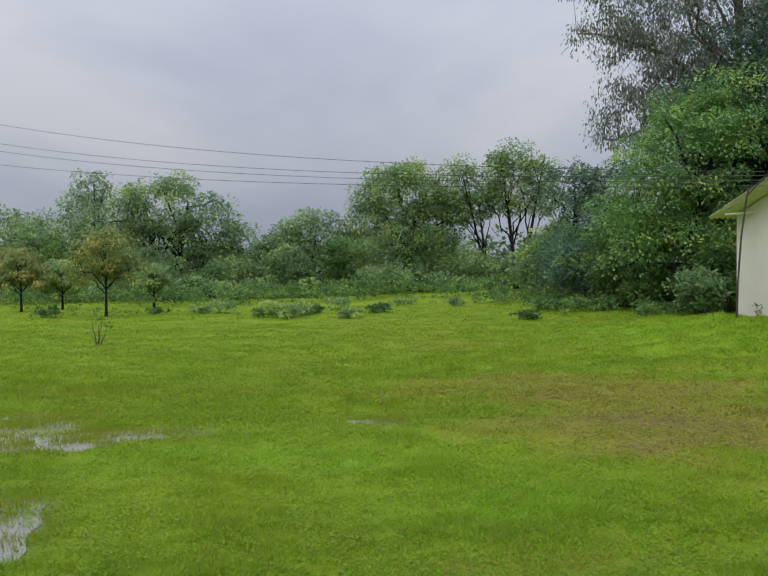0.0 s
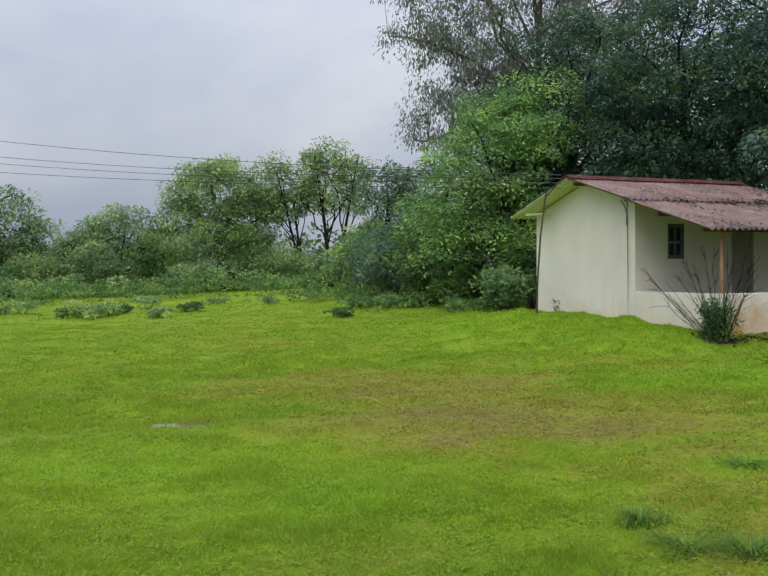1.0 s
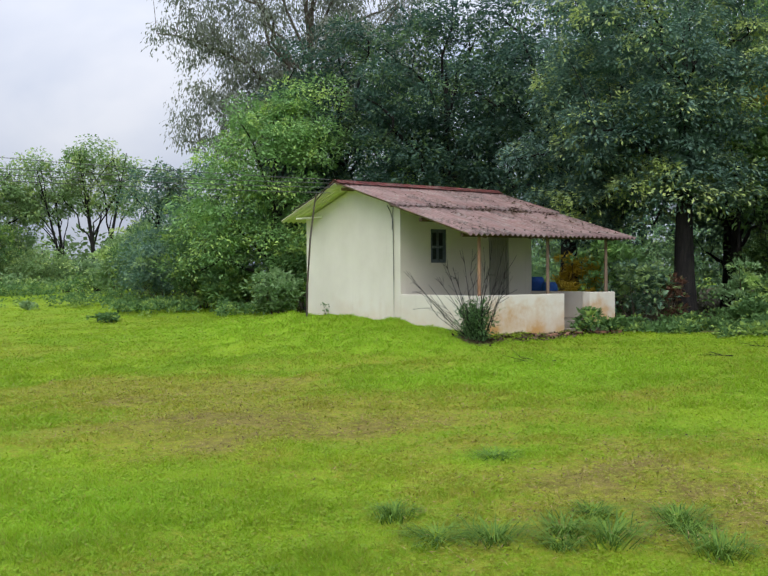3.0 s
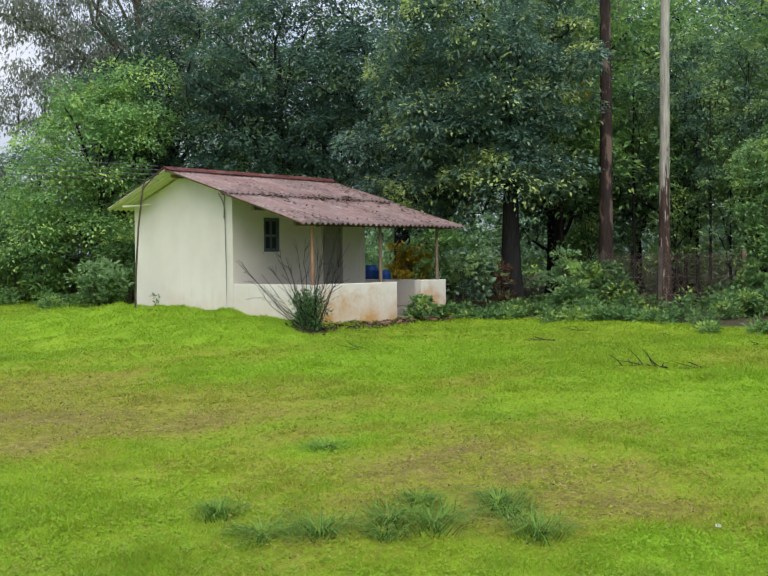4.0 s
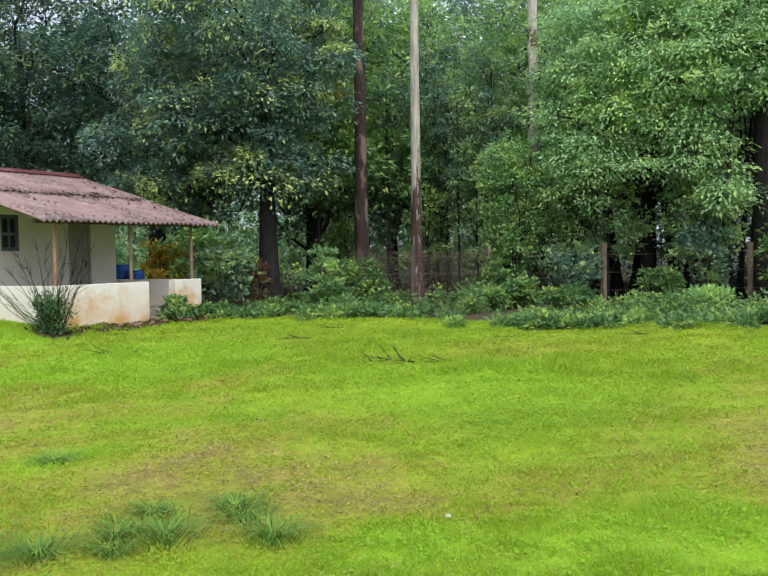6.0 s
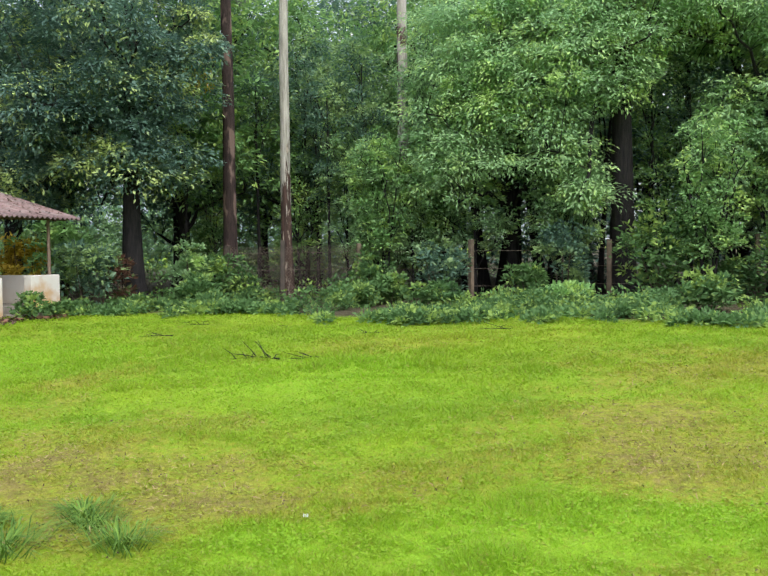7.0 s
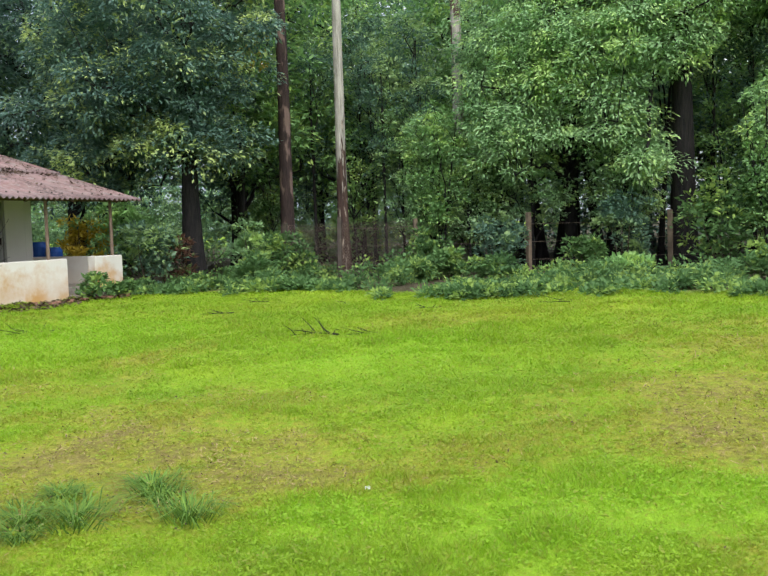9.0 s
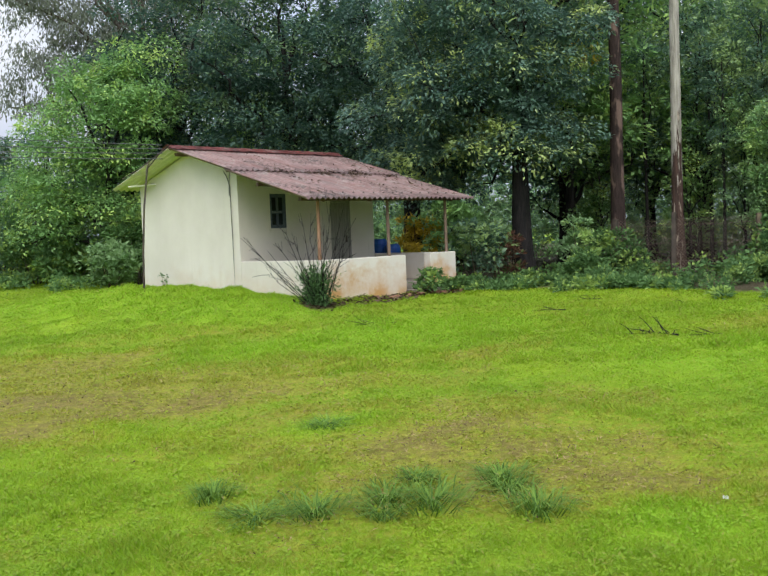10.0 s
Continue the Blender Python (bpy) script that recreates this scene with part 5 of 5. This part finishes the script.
# half-bare shrub before the verandah wall
def bare_shrub():
    rng = np.random.default_rng(73)
    th = thing("oleander_shrub", "half-bare shrub with dark twigs and narrow leaves low down", "shrub", B(-0.45, -2.85))
    tub, pts = Tubes(), []
    away = np.array([-0.72, 0.69, 0.0])
    for k in range(40):
        az = rng.uniform(0, 2 * np.pi)
        sp = rng.uniform(0.1, 0.7)
        L = rng.uniform(0.9, 1.9) if k < 18 else rng.uniform(0.3, 0.62)
        d = np.array([math.cos(az) * sp * 0.6, math.sin(az) * sp * 0.6, 1.0])
        if k < 18:
            d = d + away * rng.uniform(-0.35, 1.05)
        d = unit(d)
        u = np.linspace(0, 1, 8)[:, None]
        line = np.array([[0.07 * math.cos(az), 0.07 * math.sin(az), -0.05]]) + d[None] * L * u + np.array([[0, 0, 0.12]]) * u ** 2 + np.cumsum(rng.normal(0, 0.022, (8, 3)), 0)
        tub.add(line, 0.0062 * (1.1 - u[:, 0]) + 0.0022, 5)
        for j in (2, 3, 4, 5, 6, 6):
            q = line[j]
            e = q + (d + rng.normal(0, 0.4, 3)) * rng.uniform(0.15, 0.36)
            tub.add([q, (q + e) / 2 + rng.normal(0, 0.012, 3), e], [0.005, 0.004, 0.0025], 4)
        pts += list(line[1:4]) if k < 18 else list(line[1:])
    tagged(part_mesh("branchwork", tub.mesh("branchwork"), M_BARK, th), kind="stuff")
    p = np.array(pts)
    p = p[(p[:, 2] < 0.70) & (np.hypot(p[:, 0], p[:, 1]) < 0.5)]
    v, f = clump_leaves(rng, p, 0.14, 12, 0.10, 0.026, -0.15, 0.9)
    part_mesh("foliage", tri_mesh("foliage", v, f), M_UNDER, th)


bare_shrub()

# bushes left of the house, at the far end of the belt
rngs = np.random.default_rng(80)
bushes = [(2.6, 14.4, 1.4, 3.0), (2.3, 17.0, 1.3, 2.2), (4.0, 17.0, 1.8, 3.8), (3.4, 20.0, 1.6, 2.6), (2.6, 12.2, 0.9, 1.3), (5.6, 21, 1.9, 4.0), (4.5, 23.5, 1.6, 2.6), (4.9, 14.0, 1.8, 4.4), (3.4, 9.4, 1.0, 2.2), (6.6, 25.5, 1.5, 2.6)]
for k, (x, y, r, h) in enumerate(bushes):
    shrub("bush", "dense dark green bush at the end of the tree belt", B(x, y), r, h, M_DARK if k % 2 else M_UNDER, 80, 66, (0.17, 0.085), 81 + k, group="bushes at the belt's end")

# ---------------------------------------------------------------- trees across the field
tree("field_tree", "broad rounded tree standing across the field", B(-13.0, 42.2), [(0, 0, 5.3, 3.4, 3.0, 1.9), (-3.2, 0, 4.0, 2.6, 2.2, 2.2), (2.6, 0, 3.8, 2.0, 2.0, 2.0), (-1.0, 0, 2.8, 3.6, 2.4, 1.9), (4.2, -0.5, 3.2, 1.0, 1.0, 1.2)], 0.3, None, M_FAR, clumps=330, per=80, clump_r=0.7, size=(0.20, 0.115), limbs=14, seed=101, cap=0.4, droop=0.5, stems=2, group="trees across the field")
tree("field_tree", "open-crowned tree rising above its neighbours across the field", B(-17.3, 44.0), [(0, 0, 6.6, 1.2, 1.2, 1.2), (-0.8, 0, 5.4, 1.4, 1.2, 1.2), (-2.6, 0, 3.6, 2.2, 1.8, 2.0)], 0.18, None, M_FAR, clumps=130, per=50, clump_r=0.55, size=(0.20, 0.11), limbs=9, seed=102, cap=0.4, droop=0.5, group="trees across the field")
tree("field_tree", "leaning dark tree with a dense yellow-green crown across the field", B(1.4, 39.5), [(-0.6, 0, 5.6, 2.8, 2.4, 2.1), (1.6, 0, 4.4, 1.8, 1.8, 2.0), (-2.2, 0, 4.2, 1.7, 1.7, 1.5), (-0.4, 0, 7.0, 1.2, 1.2, 0.7), (-2.6, 0.4, 2.6, 1.8, 1.5, 1.4), (2.4, 0.5, 2.6, 1.2, 1.2, 1.6)], 0.22, None, M_FAR2, clumps=300, per=76, clump_r=0.66, size=(0.20, 0.11), limbs=11, seed=103, cap=0.4, droop=0.5, lean=(-0.9, 0), group="trees across the field")
tree("field_tree", "tall open tree with forked dark stems across the field", B(8.0, 38.4), [(-0.2, 0, 7.9, 1.5, 1.3, 1.1), (-1.6, 0, 6.9, 1.1, 1.1, 0.9), (1.3, 0, 7.0, 1.2, 1.1, 1.0), (0.4, 0, 6.2, 1.4, 1.2, 0.8), (-0.8, 0, 5.3, 1.2, 1.1, 0.8), (1.8, 0, 5.4, 1.0, 1.0, 0.9), (-2.0, 0, 5.7, 0.8, 0.8, 0.9)], 0.15, None, M_FAR2, clumps=220, per=46, clump_r=0.55, size=(0.20, 0.11), limbs=14, stems=3, seed=104, cap=0.4, droop=0.5, group="trees across the field")
tree("field_tree", "slanting open-crowned tree with a dark forked stem", B(6.2, 39.2), [(-1.8, 0, 6.6, 1.2, 1.2, 1.3), (-0.8, 0, 5.0, 1.3, 1.3, 1.0), (-2.2, 0, 4.6, 1.0, 1.0, 1.0), (-2.8, 0, 5.6, 0.8, 0.8, 0.7), (0.2, 0, 5.8, 0.7, 0.7, 0.6)], 0.12, None, M_FAR2, clumps=130, per=52, clump_r=0.55, size=(0.20, 0.11), limbs=10, stems=2, seed=105, cap=0.4, droop=0.5, lean=(-1.6, 0), group="trees across the field")
tree("field_tree", "dark green tree at the far end of the belt", B(8.6, 31.6), [(-0.2, 0, 5.0, 1.7, 1.7, 1.9), (0.8, 0, 3.4, 1.7, 1.7, 1.8), (1.8, -1, 5.0, 1.8, 1.8, 2)], 0.2, None, M_DARK, clumps=160, per=70, clump_r=0.66, size=(0.20, 0.11), limbs=9, seed=106, cap=0.4, droop=0.5, group="trees across the field")
tree("field_tree", "green tree in a row beyond the field", B(-25.5, 57.0), [(0, 0, 4.4, 3.0, 2.4, 2.2), (-3, 0, 3.4, 2.6, 2.4, 2.0), (3, 0, 3.4, 2.2, 2.2, 1.9)], 0.25, None, M_FAR, clumps=190, per=50, clump_r=0.8, size=(0.28, 0.15), limbs=9, seed=107, cap=0.4, droop=0.5, group="trees across the field")
tree("field_tree", "low spreading tree across the field", B(-4.6, 40.5), [(0, 0, 3.4, 2.4, 2.0, 1.6), (-1.6, 0, 2.4, 2.0, 1.8, 1.5), (2.2, 0, 2.3, 1.8, 1.8, 1.5)], 0.18, None, M_FAR, clumps=210, per=72, clump_r=0.66, size=(0.20, 0.11), limbs=9, seed=108, cap=0.4, droop=0.5, group="trees across the field")
for k, (x, y, h) in enumerate(((-15.2, 20.2, 3.3), (-18.9, 25.3, 2.7), (-17.4, 26.5, 2.2), (-13.6, 27.5, 2.0))):
    tree("young_tree", "young tree with orange-flushed leaves on a dark stem", B(x, y), [(0, 0, h * 0.70, h * 0.30, h * 0.30, h * 0.28), (-h * 0.2, 0, h * 0.5, h * 0.24, h * 0.24, h * 0.17), (h * 0.22, 0, h * 0.52, h * 0.24, h * 0.24, h * 0.18)], 0.06, None, M_ORANGE if k < 2 else M_FAR2, clumps=130, per=48, clump_r=0.28, size=(0.125, 0.065), limbs=9, seed=120, cap=0.4, droop=0.5 + k, group="young flushing trees")

# hedge of bushes under the far trees
hedge = [(-29, 47), (-26, 45), (-23.5, 43), (-21, 42), (-18.5, 40), (-16, 39), (-13.4, 38.4), (-11, 37.6), (-8.8, 37.2), (-6.6, 37.2), (-4.6, 36.6), (-2.4, 37.0), (-0.4, 37.2), (1.8, 36.5), (3.9, 36.2), (5.6, 35.2), (9.6, 35.0), (6.4, 30.2), (4.6, 27.4), (-9.9, 40), (-7.4, 40.6), (3.4, 39.6), (10.6, 40.5)]
for k, (x, y) in enumerate(hedge):
    r = float(rngs.uniform(0.9, 2.0))
    x, y = x + float(rngs.uniform(-0.8, 0.8)), y + float(rngs.uniform(-1.5, 2.5))
    shrub("bush", "thick green bush in the hedge across the field", B(x, y), r, float(rngs.choice((1.6, 2.2, 2.8, 3.3, 3.8))), (M_FAR, M_UNDER, M_FAR2)[k % 3], 60, 72, (0.18, 0.10), 140 + k, group="hedge bushes across the field")
weeds = [(-8.76, 17.6, 0.6), (-9.6, 18.05, 0.5), (-6.8, 16.3, 0.45), (-7.6, 19.5, 0.6), (-10.9, 21.6, 0.6), (-5.4, 17.8, 0.35), (-1.7, 20.3, 0.45), (-2.0, 11.9, 0.5), (-6.4, 21.0, 0.55), (0.3, 16.0, 0.35), (-11.8, 22.0, 0.5), (-13.4, 22.6, 0.4), (-8.2, 18.4, 0.55), (-17.2, 20.5, 0.5), (-3.4, 22.5, 0.4), (-4.6, 20.8, 0.35), (-9.2, 20.0, 0.5), (1.4, 13.6, 0.4)]
for k, (x, y, h) in enumerate(weeds):
    shrub("weed_bush", "low leafy weed standing in the grass", B(x, y), h * (0.7 + 0.25 * (k % 3)), h * (0.8 - 0.14 * (k % 4)), M_UNDER if k % 2 else M_FAR2, 15, 24, (0.13, 0.08), 180 + k, "weed", "weeds along the field edge", 6)

def low_scrub(name, label, n, x0, x1, y0, y1, top, r, per, size, mat, seed, thr):
    """A loose low growth of small leafy plants."""
    rng = np.random.default_rng(seed)
    x, y = rng.uniform(x0, x1, n), rng.uniform(y0, y1, n)
    ok = vnoise(x * 0.45, y * 0.6, seed) > thr
    x, y = x[ok], y[ok]
    h = top * (0.3 + vnoise(x * 0.5, y * 0.5, seed + 1)) * rng.uniform(0, 1, len(x)) ** 0.7
    v, f = clump_leaves(rng, np.stack([x, y, ground_z(x, y) + h + 0.04], 1), r, per, size[0], size[1], 0.1, 0.6, 0.8)
    flush = np.repeat(rng.uniform(0, 1.2, len(x)), per * 4)
    tagged(part_mesh(name, tri_mesh(name, v, f, False, (("flush", flush),)), mat), label, "scrub", kind="stuff")


low_scrub("scrub", "loose green scrub growing under the far trees", 1500, -32, 9, 33, 45, 1.2, 0.5, 40, (0.18, 0.10), M_FAR, 91, 0.30)
low_scrub("scrub", "olive green scrub along the end of the field", 900, -24, 7, 27, 36, 0.7, 0.4, 28, (0.16, 0.09), M_UNDER, 93, 0.42)
low_scrub("scrub", "small scattered weeds at the edge of the lawn", 260, -22, 4, 17, 27, 0.16, 0.13, 22, (0.09, 0.05), M_UNDER, 95, 0.55)

low_scrub("scrub", "pale green leafy ground cover at the foot of the bushes", 520, -0.6, 3.0, 8.2, 25, 0.30, 0.20, 24, (0.12, 0.075), M_UNDER, 97, 0.30)

# distant woods on the horizon
rngf = np.random.default_rng(200)
nf = 800
fa = np.radians(rngf.uniform(-30, 50, nf))
fd = rngf.uniform(110, 330, nf)
fp = np.stack([-12 + fd * np.sin(fa), -16 + fd * np.cos(fa), 0.2 + rngf.uniform(0, 1, nf) ** 1.4 * (2.5 + 0.024 * fd)], 1)
v, f = clump_leaves(rngf, fp, 2.0, 34, 0.9, 0.6, 0.1, 0.8)
tagged(part_mesh("distant_woods", tri_mesh("distant_woods", v, f), M_WOODS), "distant low woods on the horizon", "woods", kind="stuff")

ne = 520
ea = np.radians(rngf.uniform(42, 120, ne))
ed = rngf.uniform(48, 85, ne)
ep = np.stack([-12 + ed * np.sin(ea), -16 + ed * np.cos(ea), 0.2 + rngf.uniform(0, 1, ne) * 8.5], 1)
v, f = clump_leaves(rngf, ep, 1.9, 40, 0.6, 0.4, 0.1, 0.8)
tagged(part_mesh("distant_woods", tri_mesh("distant_woods", v, f), M_DARK), "depth of the wood behind the near trunks", "woods", kind="stuff")

# ---------------------------------------------------------------- fence along the wood
fence = thing("wire_fence", "rusty chain-link fence on rough posts along the wood", "fence", (0, 0, 0))
FP = [(9.2, -3.6), (9.6, -5.0), (10.7, -6.7), (11.2, -9.6), (11.85, -13.0), (12.0, -16.5), (12.1, -19.5)]
for k, (x, y) in enumerate(FP):
    bm = boxes((-0.055, 0.055, -0.055, 0.055, -0.2, 1.45 + 0.1 * (k % 2)), bevel=0.012)
    ob = part("fence_post", bm, M_STONE if k > 1 else M_POLE, fence)
    ob.matrix_world = pose(x, y, gz(x, y), 2 - k % 3, 1.5 * (k % 2), 20 * k)
tub = Tubes()
for (xa, ya), (xb, yb) in zip(FP, FP[1:]):
    L = math.hypot(xb - xa, yb - ya)
    for h in (0.35, 0.8, 1.25):
        a, b = np.array([xa, ya, gz(xa, ya) + h]), np.array([xb, yb, gz(xb, yb) + h])
        tub.add([a, (a + b) / 2 - np.array([0, 0, 0.03]), b], [0.005] * 3, 4)
tagged(part_mesh("fence_wire", tub.mesh("fence_wire"), M_FENCE, fence), kind="stuff")
tub = Tubes()
for (xa, ya), (xb, yb) in zip(FP[:2], FP[1:3]):
    L, H = math.hypot(xb - xa, yb - ya), 1.35
    d = np.array([(xb - xa) / L, (yb - ya) / L, 0])
    o = np.array([xa, ya, gz(xa, ya) + 0.05])
    for s in np.arange(-H, L, 0.085):
        for sign in (1, -1):
            t0, t1 = max(s, 0), min(s + H, L)
            if t1 - t0 < 0.03:
                continue
            z0, z1 = (t0 - s, t1 - s) if sign > 0 else (H - (t0 - s), H - (t1 - s))
            tub.add([o + d * t0 + np.array([0, 0, z0]), o + d * t1 + np.array([0, 0, z1])], [0.004] * 2, 3)
tagged(part_mesh("chain_link", tub.mesh("chain_link"), M_FENCE, fence, "rusty chain-link mesh"), kind="stuff")

# fallen sticks, tufts and scraps on the lawn
def stick(at, length, heading, seed, forks=3, thick=0.018, rise=0.1):
    rng = np.random.default_rng(seed)
    tub = Tubes()
    d = np.array([math.cos(heading), math.sin(heading), 0])
    u = np.linspace(0, 1, 8)[:, None]
    line = d[None] * length * (u - 0.5) + np.cumsum(rng.normal(0, 0.02, (8, 3)) * length, 0) * 0.5
    line[:, 2] = np.abs(line[:, 2]) * 0.4 + thick
    tub.add(line, thick * (1.1 - 0.8 * u[:, 0]), 6)
    for k in range(forks):
        q = line[2 + k % 5]
        e = q + np.array([d[0] * 0.25 + rng.normal(0, 0.22), d[1] * 0.25 + rng.normal(0, 0.22), rng.uniform(0.2, 1) * rise / max(length, 0.4)]) * length
        m = (q + e) / 2 + rng.normal(0, 0.02, 3)
        tub.add([q, m, e], [thick * 0.6, thick * 0.45, thick * 0.2], 5)
    ob = part_mesh("fallen_branch", tub.mesh("fallen_branch"), M_BARK)
    ob.location = at
    return tagged(ob, "dead fallen branch lying on the grass", "branch", "fallen branches")


for k, (x, y, L, hd, fk, rs) in enumerate(((-1.2, -9.9, 0.7, 2.3, 6, 0.22), (-1.15, -10.2, 0.45, 1.2, 4, 0.30), (-1.0, -10.7, 0.8, 2.4, 3, 0.1), (-1.5, -5.3, 1.0, 2.6, 4, 0.2), (2.6, -8.5, 0.7, 1.9, 3, 0.1), (2.4, -10.2, 0.6, 2.0, 3, 0.1), (1.0, -7.0, 0.7, 2.2, 3, 0.05), (2.8, -12.4, 1.0, 1.8, 3, 0.1), (0.1, -14.2, 0.3, 1.0, 2, 0.1), (-9.9, 4.75, 0.6, 0.4, 3, 0.25), (2.9, -6.6, 0.6, 1.9, 3, 0.1))):
    stick((x, y, gz(x, y)), L * 0.75, hd, 300 + k, fk, 0.012 if k < 2 else 0.009, rs)


for x, y, L, hd, r in ((10.1, -6.2, 1.7, 0.9, 0.05), (11.5, -10.6, 1.9, 1.75, 0.06), (11.9, -12.6, 1.6, 1.4, 0.055), (9.8, -5.6, 1.1, 1.5, 0.045)):
    log = stick((x, y, gz(x, y)), L, hd, int(x * 100), 2, r, 0.15)
    log.name = "fallen_log"
    tagged(log, "dark fallen log on the bare earth behind the fence", "log", "fallen logs")


def grass_tuft(at, r, h, seed, label="coarse grey-green grass tuft standing out of the lawn"):
    rng = np.random.default_rng(seed)
    n = 190
    a = rng.uniform(0, 2 * np.pi, n)
    rad = r * rng.uniform(0, 1.0, n) ** 1.5
    base = np.stack([np.cos(a) * rad, np.sin(a) * rad, 0 * a - 0.01], 1)
    out = np.stack([np.cos(a), np.sin(a), 0 * a], 1)
    L = rng.uniform(0.5, 1.1, n)[:, None]
    sd = np.stack([-np.sin(a), np.cos(a), 0 * a], 1) * 0.0045
    out = unit(out + rng.normal(0, 0.5, (n, 3)) * np.array([[1, 1, 0]]))
    mid = base + out * r * 0.4 * L + np.array([[0, 0, h * 0.85]]) * L
    tip = base + out * r * rng.uniform(0.7, 1.7, (n, 1)) * L + np.array([[0, 0, 1.0]]) * h * L * rng.uniform(0.4, 1.3, (n, 1))
    v = np.stack([base - sd, base + sd, mid - sd * 0.8, mid + sd * 0.8, tip], 1).reshape(-1, 3)
    k = np.arange(n)[:, None] * 5
    f = np.concatenate([k + np.array([[0, 1, 3]]), k + np.array([[0, 3, 2]]), k + np.array([[2, 3, 4]])])
    ob = part_mesh("grass_tuft", tri_mesh("grass_tuft", v, f), M_TUFT)
    ob.location = at
    tagged(ob, label, "grass tuft", "coarse grass tufts")


tufts = [(-8.53, -11.55, 0.32, 0.10), (-7.98, -12.02, 0.34, 0.11), (-8.1, -11.75, 0.28, 0.08), (-7.68, -12.6, 0.28, 0.12), (-8.68, -10.72, 0.22, 0.10), (-7.24, -12.0, 0.28, 0.09), (-7.4, -12.2, 0.24, 0.08), (-8.79, -11.3, 0.3, 0.06), (-8.3, -11.9, 0.2, 0.06), (-7.7, -11.65, 0.22, 0.06), (-6.72, -9.72, 0.3, 0.06)]
for k, (x, y, r, h) in enumerate(tufts):
    grass_tuft(B(x, y), r * 0.72, h * 1.1, 400 + k)


def dead_grass(count, seed):
    """Withered stalks and crumbs of dead leaf on the worn ground."""
    rng = np.random.default_rng(seed)
    d = 3.8 * (16 / 3.8) ** rng.uniform(0, 1, count)
    az = np.radians(rng.uniform(-16, 102, count))
    x, y = -12.4 + d * np.sin(az), -15.8 + d * np.cos(az)
    ok = (wear(x, y) > rng.uniform(0.15, 0.85, count)) & (litter(x, y) < 0.3) & (vnoise(x * 7, y * 7, 44) > 0.42)
    x, y, d = x[ok], y[ok], d[ok]
    n = len(x)
    k = ((d / 6) ** 0.5)[:, None]
    p = np.stack([x, y, ground_z(x, y) + rng.uniform(0.012, 0.04, n)], 1)
    along = unit(rng.normal(0, 1, (n, 3)) * np.array([[1, 1, 0.3]]))
    for pick, mat, label, size in ((rng.uniform(0, 1, n) < 0.75, M_STRAW, "withered straw lying on the worn lawn", (0.055, 0.007)), (None, M_LITTER, "dark crumbs of dead leaf on the worn lawn", (0.026, 0.013))):
        chosen = pick if pick is not None else ~last
        last = chosen
        v, f = leaves(rng, p[chosen], np.tile(np.array([[0, 0, 1.0]]), (int(chosen.sum()), 1)), along[chosen], size[0] * k[chosen], size[1] * k[chosen], 0.3)
        tagged(part_mesh("dead_grass", tri_mesh("dead_grass", v, f), mat), label, "dead grass", kind="stuff")


dead_grass(60000, 46)
ob = part("paper_scrap", boxes((-0.028, 0.028, -0.016, 0.016, 0.0, 0.003), bevel=0.001), M_PAPER)
ob.matrix_world = pose(-7.0, -13.46, gz(-7.0, -13.46) + 0.016, 1, -2, 25)
tagged(ob, "small white scrap lying in the grass", "scrap")
